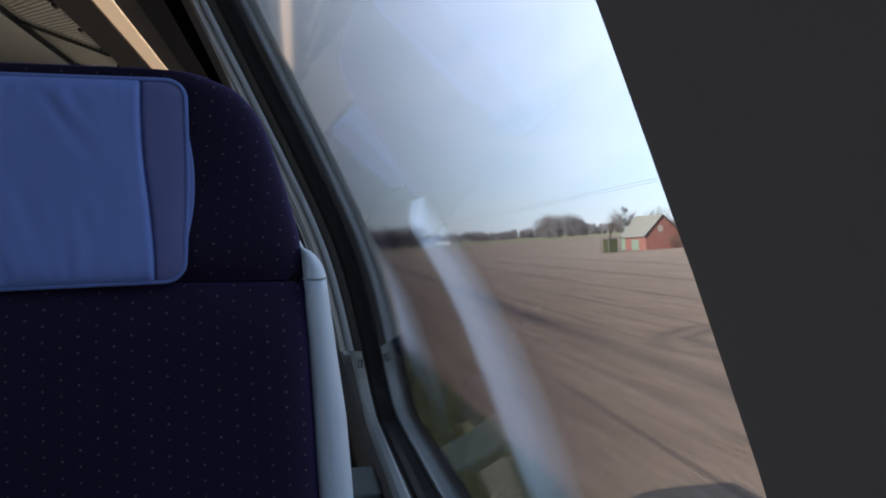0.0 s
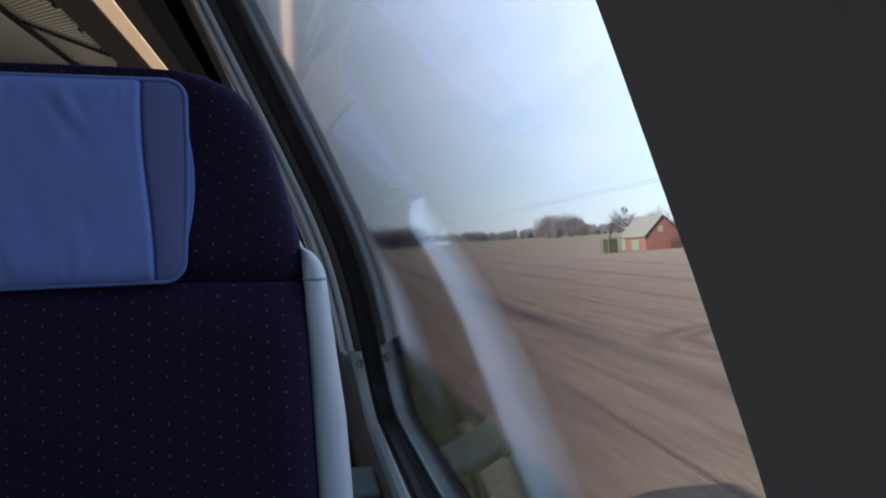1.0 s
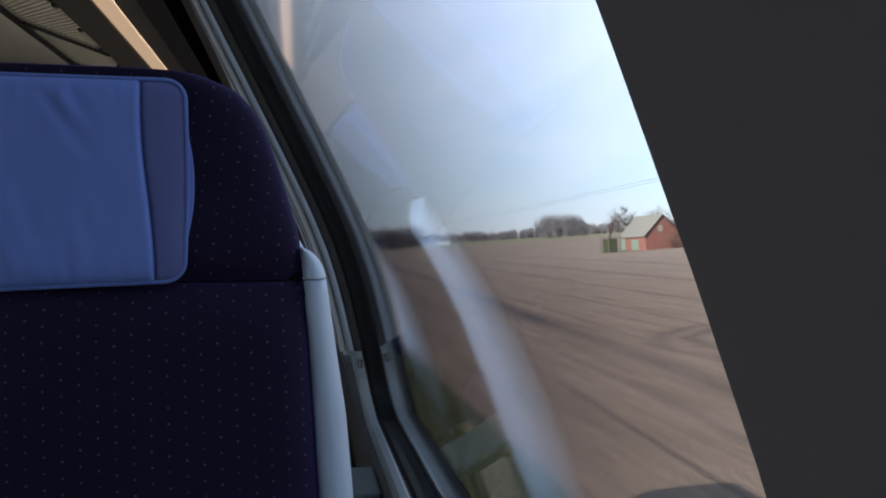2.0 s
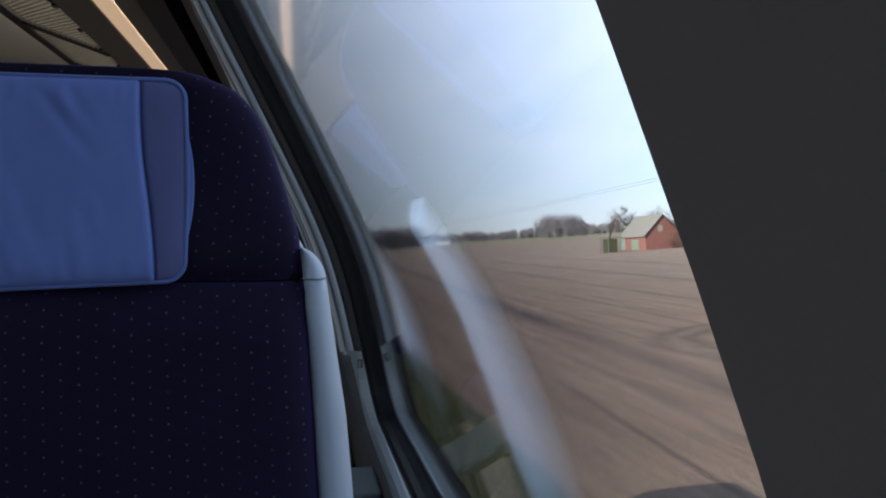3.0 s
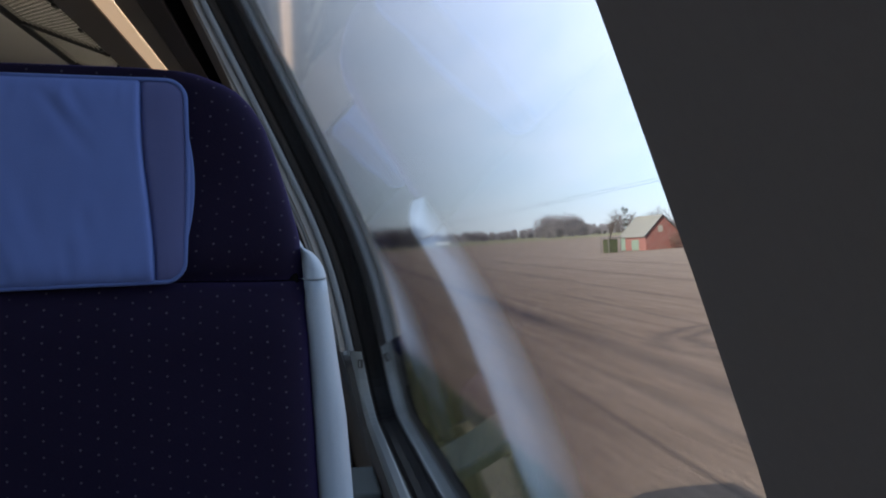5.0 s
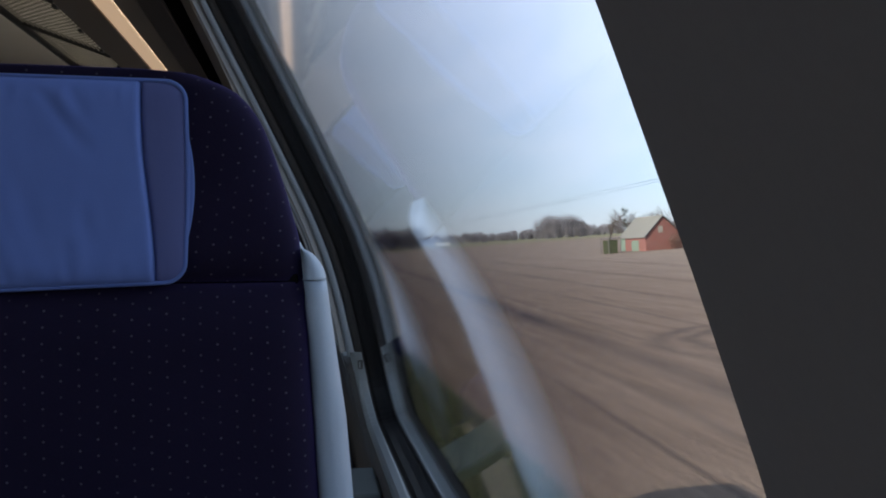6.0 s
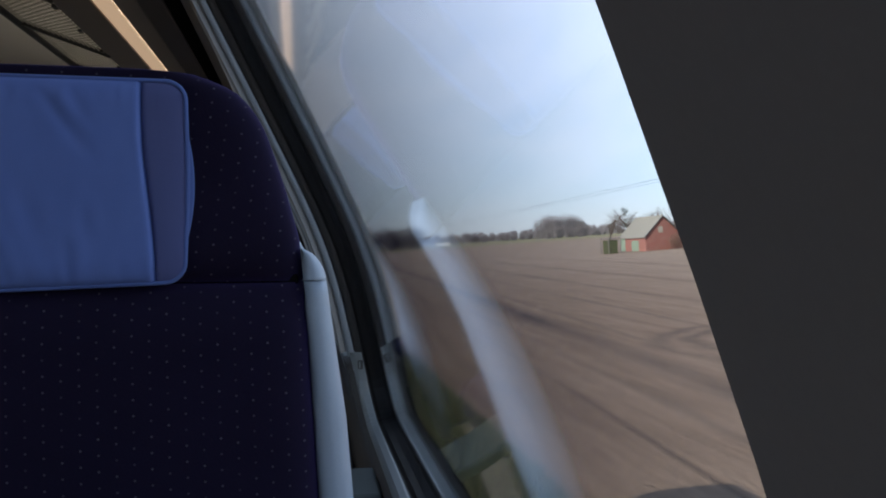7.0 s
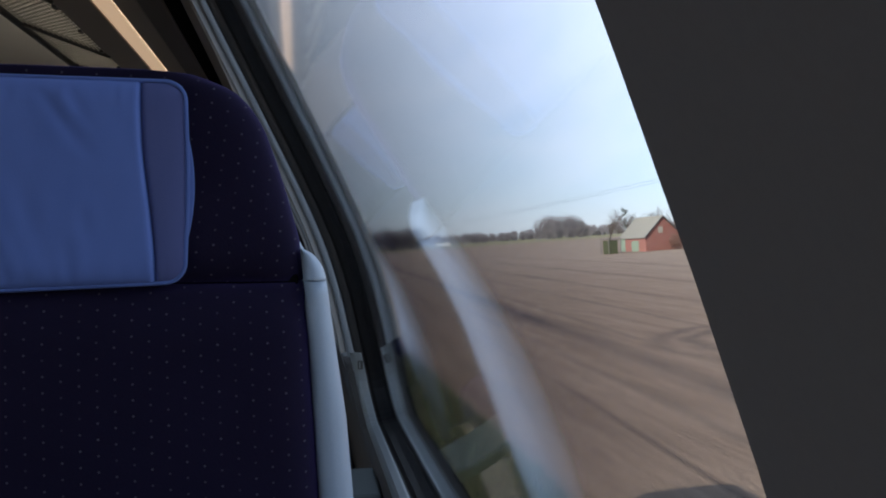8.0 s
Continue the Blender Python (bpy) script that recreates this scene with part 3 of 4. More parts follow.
    lo = K * (wall_x(Z_LO) + 0.02)
    ob = part("floor", boxes(((2 * COACH - lo, Y0 * K, EYE + K * Z_LO - 0.06), (lo, Y1 * K, EYE + K * Z_LO))), M_FLOOR)
    tagged(ob, "worn dark grey vinyl coach floor", "floor", kind="structure")
    for k, y in enumerate((Y0, Y1)):
        zs = [Z_LO + (Z_HI - Z_LO) * i / 16 for i in range(17)]
        arch = [(COACH + (K * wall_x(Z_HI) + 0.02 - COACH) * math.cos(math.pi * i / 20), K * Z_HI + 0.03 + 0.14 * math.sin(math.pi * i / 20)) for i in range(1, 20)]
        loop = [(K * (wall_x(z) + 0.019), K * z) for z in zs] + arch + [(2 * COACH - K * (wall_x(z) + 0.019), K * z) for z in reversed(zs)]
        n = len(loop)
        v = [(x, y * K + d, z + EYE) for d in (-0.03, 0.03) for x, z in loop]
        f = [tuple(range(n)), tuple(range(2 * n - 1, n - 1, -1))] + [(i, i + n, (i + 1) % n + n, (i + 1) % n) for i in range(n)]
        ob = part("wall_%s" % ("back", "front")[k], mesh_of("end_wall", v, f, M_END))
        tagged(ob, "plain dark grey end wall of the coach", "wall", kind="structure")
        # pale panel added high on the front wall to brighten the window's reflection
        if k == 1:
            top = [(K * (wall_x(z) - 0.07), K * z) for z in (0.06, 0.2, 0.35, 0.5, 0.65)]
            top += [(2 * COACH - x, z) for x, z in reversed(top)]
            n = len(top)
            v = [(x, Y1 * K + d, z + EYE) for d in (-0.045, -0.032) for x, z in top]
            f = [tuple(range(n)), tuple(range(2 * n - 1, n - 1, -1))] + [(i, i + n, (i + 1) % n + n, (i + 1) % n) for i in range(n)]
            part("upper_panel", mesh_of("upper_panel", v, f, M_END_FILL), parent=ob, label="pale grey panel added to brighten the window's mirror image")
    # lower deck and running gear below the floor
    lower = thing("coach_lower_deck", "red painted lower deck of the coach", "coach", (COACH, 0, 0))
    hw = lo - COACH
    part("body", boxes(((-hw, Y0 * K + 0.03, 1.1), (hw, Y1 * K - 0.03, EYE + K * Z_LO - 0.062), 0.05)), M_BODY, lower)
    for y in (Y0 + 2.2, Y1 - 2.2):
        part("bogie", boxes(((-1.15, y - 1.3, 0.66), (1.15, y + 1.3, 1.1), 0.04)), M_UNDER, lower)
        for s in (-1, 1):
            for dy in (-0.9, 0.9):
                part("wheel", tubes("wheel", [((s * 0.68, y + dy, 0.95), (s * 0.82, y + dy, 0.95), 0.44, 0.44)], M_UNDER, 24), parent=lower)


build_coach()


def build_near_panel():
    """The dark cover of the window post beside the eye, with a slanted front edge."""
    v, f = [], []
    n = 24
    for depth in (0.012, 0.002):
        for i in range(n + 1):
            z = -0.42 + 0.9 * i / n
            edge = 0.1350 - 0.0664 * z - 0.387 * z * z
            for y in (edge, edge - 0.004, -0.44):
                d = depth - (0.003 if y == edge and depth > 0.01 else 0.0)
                lean = 0.105 - 0.2 * z - 0.018 * math.log(1 + math.exp((z + 0.06) / 0.06))
                v.append((K * (lean - d), K * y, K * z + EYE))
    s = 3 * (n + 1)
    for i in range(n):
        a = 3 * i
        for k in (0, 1):
            f.append((a + k, a + k + 1, a + k + 4, a + k + 3))
            f.append((s + a + k, s + a + k + 3, s + a + k + 4, s + a + k + 1))
        f.append((a, a + 3, s + a + 3, s + a))
    ob = part("pillar_cover", mesh_of("pillar_cover", v, f, M_DARK, True))
    tagged(ob, "matt dark grey cover over the window post", "panel", kind="structure")


build_near_panel()


def build_rack():
    """The luggage rack above the seats: boards by the wall, a lamp strip, then wire mesh that rises to the aisle."""
    rack = thing("luggage_rack", "brown-grey luggage rack with steel wire mesh", "luggage rack", (0, 0, EYE + K * RACK_Z))
    rack.scale = (K, K, K)
    ya, yb = 0.5, Y1 - 0.05
    part("slot_cover", boxes(((-0.334, ya, 0.0), (-0.290, yb, 0.02), 0.004)), M_RUBBER, rack, "black slot cover")
    part("edge_board", boxes(((-0.288, ya, -0.006), (-0.256, yb, 0.016), 0.004)), M_BEAD, rack)
    part("wall_board", boxes(((-0.400, ya, -0.003), (-0.336, yb, 0.02), 0.004)), M_WALL, rack)
    part("board", boxes(((-0.464, ya, 0.002), (-0.402, yb, 0.022), 0.004)), M_RACK, rack)
    part("front_board", boxes(((-0.620, ya, 0.0), (-0.516, yb, 0.02), 0.006)), M_RACK, rack)

    def mesh_at(x):
        return 0.004 + (x + 0.62) / -0.28 * 0.10

    part("front_bar", tubes("front_bar", [((-0.895, ya, mesh_at(-0.895)), (-0.895, yb, mesh_at(-0.895)), 0.017, 0.017)], M_RACKBAR, 12), parent=rack)
    y = ya + 0.39
    while y < yb:
        part("cross_bar", tubes("cross_bar", [((-0.61, y, 0.002), (-0.90, y, mesh_at(-0.90)), 0.011, 0.011)], M_RACKBAR, 8), parent=rack)
        y += 0.62
    wires = []
    x = -0.628
    while x > -0.885:
        wires.append(((x, ya, mesh_at(x)), (x, yb, mesh_at(x)), 0.0016, 0.0016))
        x -= 0.0155
    y = ya
    while y < yb:
        wires.append(((-0.62, y, mesh_at(-0.62) + 0.003), (-0.89, y, mesh_at(-0.89) + 0.003), 0.0016, 0.0016))
        y += 0.030
    part("wire_mesh", tubes("wire_mesh", wires, M_WIRE, 4, False), parent=rack, label="fine steel wire mesh")
    y = ya + 0.19
    while y < yb:
        part("hook", boxes(((-0.630, y - 0.014, -0.003), (-0.618, y + 0.014, 0.006), 0.003)), M_RACKBAR, rack)
        y += 0.25
    lamp = thing("ceiling_lamp", "long warm lamp strip under the luggage rack", "lamp", (0, 0, EYE + K * RACK_Z))
    lamp.scale = (K, K, K)
    part("diffuser", boxes(((-0.513, ya, -0.002), (-0.467, yb, 0.018), 0.004)), M_STRIP, lamp, "warm glowing diffuser")
    # added glowing strip, out of sight on the rack, to brighten the ceiling
    part("upper_diffuser", boxes(((-0.527, ya, 0.019), (-0.461, yb, 0.026), 0.002)), M_CEIL_FILL, lamp, "unseen glowing strip added to brighten the ceiling")


build_rack()


# ---------------------------------------------------------------- the seat opposite
SEAT_Y = 1.0
SEAT_X = -0.27


def seat_half(z):
    """Half the width of the backrest at a height over the eye line."""
    knots = [(-0.72, 0.325), (-0.343, 0.299), (-0.135, 0.286), (-0.062, 0.279), (-0.004, 0.2735), (0.06, 0.256), (0.10, 0.243), (0.142, 0.228), (0.165, 0.214), (0.184, 0.1975), (0.197, 0.175), (0.205, 0.15), (0.208, 0.10), (0.209, 0.05)]
    for (z0, w0), (z1, w1) in zip(knots, knots[1:]):
        if z <= z1:
            return w0 + (w1 - w0) * (z - z0) / (z1 - z0)
    return 0.05


def cushion(zs, thick, puff, lean, edge=0.05, y_front=0.0, n=26):
    """A padded slab between the seat's side lines, facing back along the coach."""
    v, f = [], []
    rows = []
    for j, z in enumerate(zs):
        half = seat_half(z)
        tz = min(j, len(zs) - 1 - j) / max(1, (len(zs) - 1) / 2)
        ez = 1 - (1 - min(1.0, tz * 4)) ** 2
        row = []
        for i in range(n + 1):
            s = -math.cos(math.pi * i / n)
            x = s * half
            d = half - abs(x)
            ex = math.sqrt(max(0.0, 1 - (1 - min(1.0, d / edge)) ** 2))
            y = y_front + edge * (1 - ex) * 0.9 + 0.016 * (1 - ez) - puff * ex * ez * (1 - 0.3 * (x / half) ** 2) + lean * z
            y += 0.0015 * noise.noise((x * 9, z * 9, 3.1))
            row.append((x, y, z))
        rows.append(row)
    for row in rows:
        v += row
    w = n + 1
    for j in range(len(rows) - 1):
        for i in range(n):
            a = j * w + i
            f.append((a, a + 1, a + w + 1, a + w))
    k = len(v)
    for row in rows:
        for x, y, z in (row[0], row[-1]):
            v.append((x * 0.985, thick + lean * z, z))
    for j in range(len(rows) - 1):
        a, b = j * w, (j + 1) * w
        p, q = k + 2 * j, k + 2 * j + 2
        f.append((a, b, q, p))
        f.append((a + n, p + 1, q + 1, b + n))
        f.append((p, q, q + 1, p + 1))
    f.append(tuple(range(n, -1, -1)) + (k, k + 1))
    last = (len(rows) - 1) * w
    f.append(tuple(last + i for i in range(n + 1)) + (k + 2 * len(rows) - 1, k + 2 * len(rows) - 2))
    return v, f


def build_seat():
    seat = thing("train_seat", "dark blue dotted train seat with a light blue headrest pad", "seat", (SEAT_X, SEAT_Y, EYE))
    zs = [-0.060 + 0.1 * i / 8 for i in range(8)] + [0.04 + 0.12 * i / 10 for i in range(10)] + [0.16 + 0.0085 * i for i in range(6)] + [0.2045, 0.2065, 0.208, 0.209]
    v, f = cushion(zs, 0.11, 0.004, 0.06)
    part("headrest", mesh_of("headrest", v, f, M_FABRIC_HEAD, True), parent=seat)
    # black strip in place of the shade between headrest and backrest
    part("seam_welt", boxes(((-0.272, 0.022, -0.085), (0.272, 0.10, -0.050), 0.006)), M_RUBBER, seat, "black strip standing in for shade in the gap under the headrest")
    zs = [-0.70 + (0.638 * i / 40) for i in range(41)]
    v, f = cushion(zs, 0.12, 0.012, 0.10, y_front=-0.004)
    part("backrest", mesh_of("backrest", v, f, M_FABRIC, True), parent=seat)
    # the seat cushion below, and its base on the floor
    bm = boxes(((-0.29, -0.50, -0.72), (0.29, 0.05, -0.60), 0.04, 4))
    part("seat_cushion", bm, M_FABRIC, seat, smooth=True)
    part("base", boxes(((-0.22, -0.40, -1.25), (0.22, 0.08, -0.72), 0.02)), M_WALL, seat)
    # grey cheek beside the backrest: a rounded cap over a long side
    def cheek(zlo, zhi, n):
        v, f = [], []
        for i in range(n + 1):
            z = zlo + (zhi - zlo) * i / n
            inner = seat_half(z) + 0.0004 + (0.0 if z > -0.08 else -0.002)
            kn = [(-0.72, 0.352), (-0.3455, 0.3428), (-0.24, 0.3342), (-0.166, 0.3235), (-0.10, 0.3145), (-0.055, 0.3085), (-0.045, 0.3055), (-0.036, 0.3005), (-0.0275, 0.2935), (-0.022, 0.285), (-0.0185, 0.275)]
            outer = kn[-1][1]
            for (z0, w0), (z1, w1) in zip(kn, kn[1:]):
                if z <= z1:
                    outer = w0 + (w1 - w0) * (z - z0) / (z1 - z0)
                    break
            outer = max(outer, inner + 0.002)
            le = 0.10 * z
            w = outer - inner
            sec = [(inner + u * w, 0.0118 + (0.013 if u < 0.5 else 0.048) * (1 - math.sqrt(1 - 3.92 * (u - 0.5) ** 2))) for u in (0.0, 0.08, 0.25, 0.5, 0.75, 0.92, 1.0)] + [(outer, 0.114), (outer - 0.002, 0.117), (inner, 0.117)]
            v += [(x, y + le, z) for x, y in sec]
        m = 10
        for i in range(n):
            for k in range(m):
                a, b = i * m + k, i * m + (k + 1) % m
                f.append((a, b, b + m, a + m))
        f.append(tuple(range(m - 1, -1, -1)))
        f.append(tuple(n * m + k for k in range(m)))
        return v, f

    v, f = cheek(-0.0595, -0.0187, 18)
    part("cheek_cap", mesh_of("cheek_cap", v, f, M_SHELL, True), parent=seat, label="light grey plastic end cap")
    v, f = cheek(-0.72, -0.0613, 40)
    part("side_shell", mesh_of("side_shell", v, f, M_SHELL, True), parent=seat, label="light grey plastic side shell")
    # headrest pad: a cloth with folds, a flat strip at its end, piped all round
    wid, top, bot = 0.135, 0.190, -0.058

    def inside(x, z, r=0.024):
        cx, cz = max(abs(x) - (wid - r), 0), max(abs(z - (top + bot) / 2) - ((top - bot) / 2 - r), 0)
        return r - math.hypot(cx, cz) if (cx or cz) else min(wid - abs(x), (top - bot) / 2 - abs(z - (top + bot) / 2))

    def border(r=0.024, n=10):
        pts = []
        for cx, cz, a0 in ((wid - r, top - r, 0), (-wid + r, top - r, 90), (-wid + r, bot + r, 180), (wid - r, bot + r, 270)):
            for i in range(n):
                a = radians(a0 + 90 * i / (n - 1))
                x, z = cx + r * math.cos(a), cz + r * math.sin(a)
                pts.append((x, z))
        full = []
        for i, p in enumerate(pts):
            q = pts[(i + 1) % len(pts)]
            m = max(1, int(math.hypot(q[0] - p[0], q[1] - p[1]) / 0.012))
            full += [(p[0] + (q[0] - p[0]) * k / m, p[1] + (q[1] - p[1]) * k / m) for k in range(m)]
        # the end by the window bows outwards, and the foot sags towards the aisle
        return [(x + (bow(z) if x > 0.1 else 0), z - 0.010 * (0.5 - x / wid / 2) * max(0.0, 1 - (z - bot) / 0.11)) for x, z in full]

    def bow(z):
        return 0.003 * math.sin(math.pi * min(1, max(0, (z - bot) / (top - bot)))) ** 2

    edge = border()
    n = len(edge)
    r = 0.024

    def sag(x):
        return -0.010 * (0.5 - x / wid / 2)

    # columns across, closer together at the rounded ends and at the seam
    cols = sorted({-wid + r * (1 - math.cos(math.pi / 2 * i / 6)) for i in range(7)} | {wid - r * (1 - math.cos(math.pi / 2 * i / 6)) for i in range(7)}
                  | {-0.105 + 0.19 * i / 54 for i in range(55)} | {0.0865, 0.088, 0.0895, 0.091, 0.093, 0.097, 0.103, 0.108})
    rows = 60

    def height(x, z, d):
        e = min(1.0, d / 0.030)
        puff = math.sqrt(max(0.0, 1 - (1 - e) ** 2))
        y = -0.010 - 0.013 * puff
        w = min(1.0, d / 0.02)
        # long slack folds that fall from the upper corners, and puckers at the seams
        for fx, fz, ang, ln, amp, wd in ((-0.012, 0.146, -0.95, 0.042, 0.0034, 0.007), (-0.085, -0.010, -1.15, 0.055, 0.0040, 0.012), (-0.055, 0.020, -1.2, 0.05, -0.0020, 0.013), (0.002, -0.028, -1.5, 0.025, 0.0018, 0.009), (0.020, 0.015, -1.4, 0.02, 0.0014, 0.008), (0.010, 0.165, -1.4, 0.02, 0.0012, 0.007)):
            ux, uz = math.cos(ang), math.sin(ang)
            p, q = (x - fx) * ux + (z - fz) * uz, -(x - fx) * uz + (z - fz) * ux
            y += w * amp * math.exp(-(p / ln) ** 2 - (q / wd) ** 2) - w * 0.6 * amp * math.exp(-(p / ln) ** 2 - ((q - 0.016) / wd) ** 2)
        y += w * 0.0018 * noise.noise((x * 14, z * 10, 5.0)) + w * 0.0008 * noise.noise((x * 40, z * 22, 9.0))
        y += w * 0.0012 * math.sin(x * 260 + 2 * noise.noise((x * 30, 0, 0))) * (math.exp(-((z - bot) / 0.022) ** 2) + math.exp(-((z - top) / 0.022) ** 2))
        return y

    v, f, idx = [], [], []
    for x in cols:
        d = max(abs(x) - (wid - r), 0.0)
        cut = r - math.sqrt(max(r * r - d * d, 0.0))
        for j in range(rows + 1):
            z = bot + cut + (top - bot - 2 * cut) * j / rows
            y = height(x, z, max(0.0, inside(x, z)))
            if x > 0.0893:
                y = y * 0.6 - 0.003
            y += 0.006 * math.exp(-((x - 0.0893) / 0.0022) ** 2) if 0.004 < z - bot < top - bot - 0.004 else 0.0
            fall = min(max((top - z) / (top - bot) * 1.35 - 0.35, 0.0), 1.0)
            lean_x = (0.018 * fall * fall * (3 - 2 * fall) - 0.0075) * math.exp(-((x - 0.0893) / 0.032) ** 2)
            share = max(0.0, 1 - (z - bot) / 0.11)
            v.append((x + lean_x + (bow(z) if x > 0.1 else bow(z) * max(0.0, x / 0.1)) * (1 if x > 0 else 0), y + 0.06 * z, z + sag(x) * share))
    w = rows + 1
    for i in range(len(cols) - 1):
        for j in range(rows):
            a = i * w + j
            f.append((a, a + w, a + w + 1, a + 1))
            idx.append(1 if cols[i] > 0.0890 else 0)
    back = len(v)
    v += [(px, 0.004 + 0.06 * pz, pz) for px, py, pz in v]
    for i in range(len(cols) - 1):
        for j in (0, rows):
            a = i * w + j
            f.append((a, back + a, back + a + w, a + w)), idx.append(0)
    for i in (0, len(cols) - 1):
        for j in range(rows):
            a = i * w + j
            f.append((a, a + 1, back + a + 1, back + a)), idx.append(0)
    pad = part("headrest_pad", mesh_of("headrest_pad", v, f, [M_PAD, M_PAD_EDGE], True, idx), parent=seat, label="light blue cloth headrest pad")
    # the cloth's back layer bulges out past the piping
    v, f = [], []
    m = 24
    for i in range(m + 1):
        t = i / m
        z = bot + 0.045 + 0.145 * t
        out = 0.0105 * math.sin(math.pi * t) ** 0.8
        for x, y in ((wid - 0.010, -0.006), (wid + out * 0.8, -0.0065), (wid + out, -0.004), (wid + out * 0.8, -0.001), (wid - 0.010, 0.0)):
            v.append((x, y + 0.06 * z, z))
    for i in range(m):
        for k in range(5):
            a, b = i * 5 + k, i * 5 + (k + 1) % 5
            f.append((a, b, b + 5, a + 5))
    part("back_layer", mesh_of("back_layer", v, f, M_PIPING, True), parent=pad, label="pale blue hem of the cloth's back")
    v, f = [], []
    m = 6
    for i, (x, z) in enumerate(edge):
        a, b = edge[i - 1], edge[(i + 1) % n]
        tx, tz = b[0] - a[0], b[1] - a[1]
        ln = math.hypot(tx, tz) or 1
        nx, nz = tz / ln, -tx / ln
        for k in range(m):
            an = 2 * math.pi * k / m
            v.append((x + nx * 0.0028 * math.cos(an), -0.011 + 0.06 * z + 0.0028 * math.sin(an), z + nz * 0.0028 * math.cos(an)))
    for i in range(n):
        for k in range(m):
            a, b = i * m + k, i * m + (k + 1) % m
            c, d = ((i + 1) % n) * m + k, ((i + 1) % n) * m + (k + 1) % m
            f.append((a, b, d, c))
    part("piping", mesh_of("piping", v, f, M_PIPING, True), parent=pad, label="pale blue piping")
    return seat


first_seat = tagged(build_seat(), group="seats along the window")
for k in (1, 2):
    copy_thing(first_seat, pose(SEAT_X - 0.012, SEAT_Y + 1.36 * k, EYE))


def build_small_coach_things():
    x = wall_x(-0.27) - 0.030
    clip = thing("trim_clip", "small grey clip on the window trim", "clip", (K * x, K * 1.612, EYE - K * 0.272))
    part("body", boxes(((-0.004, -0.009, -0.010), (0.008, 0.010, 0.010), 0.002)), M_RACKBAR, clip)
    part("tab", boxes(((-0.0015, -0.0105, -0.007), (0.0015, -0.008, 0.007), 0.0007)), M_TRIM, clip)
    ledge = thing("wall_shelf", "small grey plastic shelf fixed under the window", "shelf", (0, 0, EYE), kind="structure")
    ledge.scale = (K, K, K)
    part("top", boxes(((0.032, 1.16, -0.415), (0.128, 1.30, -0.395), 0.005)), M_SHELF, ledge)
    part("bracket", boxes(((0.090, 1.20, -0.52), (0.135, 1.27, -0.415), 0.004)), M_WALL, ledge)


build_small_coach_things()

for ob in [o for o in scene.objects if o.parent is None and o.name not in ("camera", "sun", "ground")]:
    ob.matrix_basis = CANT @ ob.matrix_basis


# ---------------------------------------------------------------- the land outside
def rnd(a, b):
    return random.uniform(a, b)


def bare_tree(name, label, at, height, spread, seed, mat, lean=0.0, levels=5, category="tree", twigs=3):
    """A tapered trunk that forks into limbs and fine twigs."""
    random.seed(seed)
    tree = thing(name, label, category, at)
    trunk_v, trunk_f, v, f = [], [], [], []

    def grow(p, d, length, r, level):
        steps = 3 if level < 3 else 2
        for s in range(steps):
            d = (d + Vector((rnd(-1, 1), rnd(-1, 1), rnd(-0.6, 0.8))) * (0.16 + 0.06 * level)).normalized()
            q = p + d * (length / steps)
            r2 = r * (0.86 if level < 3 else 0.75)
            if level == 0:
                tube(trunk_v, trunk_f, p, q, r, r2, 8)
            else:
                tube(v, f, p, q, r, r2, 5 if level < 3 else 3)
            p, r = q, r2
            if level > 0 and level < levels and s < steps - 1:
                side_d = (d + Vector((rnd(-1, 1), rnd(-1, 1), rnd(-0.3, 0.9))) * 0.95).normalized()
                grow(p, side_d, length * rnd(0.5, 0.7), r * 0.6, level + 1)
        if level < levels:
            for k in range(twigs if level else 4):
                an = rnd(0, 2 * math.pi)
                out = Vector((math.cos(an), math.sin(an), rnd(-0.1, 0.6)))
                nd = (d * 0.55 + out * spread).normalized()
                grow(p, nd, length * rnd(0.6, 0.82), r * rnd(0.55, 0.75), level + 1)

    grow(Vector((0, 0, -0.1)), Vector((lean, 0, 1)).normalized(), height * 0.30, height * 0.028, 0)
    part("trunk", mesh_of("trunk", trunk_v, trunk_f, mat, True), parent=tree)
    part("crown", mesh_of("crown", v, f, mat, False), parent=tree)
    return tree


def flakes(v, f, centre, radius, count, size, flat=1.0, slim=1.0):
    """Loose small triangles through a ball, for twig haze or foliage."""
    for _ in range(count):
        d = Vector((random.gauss(0, 1), random.gauss(0, 1), random.gauss(0, 1)))
        d = d.normalized() * (random.random() ** 0.45)
        c = Vector(centre) + Vector((d.x * radius[0], d.y * radius[1], d.z * radius[2]))
        a = Vector((rnd(-1, 1), rnd(-1, 1), rnd(-1, 1) * flat)).normalized() * size * rnd(0.5, 1.3)
        b = Vector((rnd(-1, 1), rnd(-1, 1), rnd(-1, 1) * flat)).normalized() * size * rnd(0.3, 0.8) * slim
        k = len(v)
        v += [c - a, c + a, c + b]
        f.append((k, k + 1, k + 2))


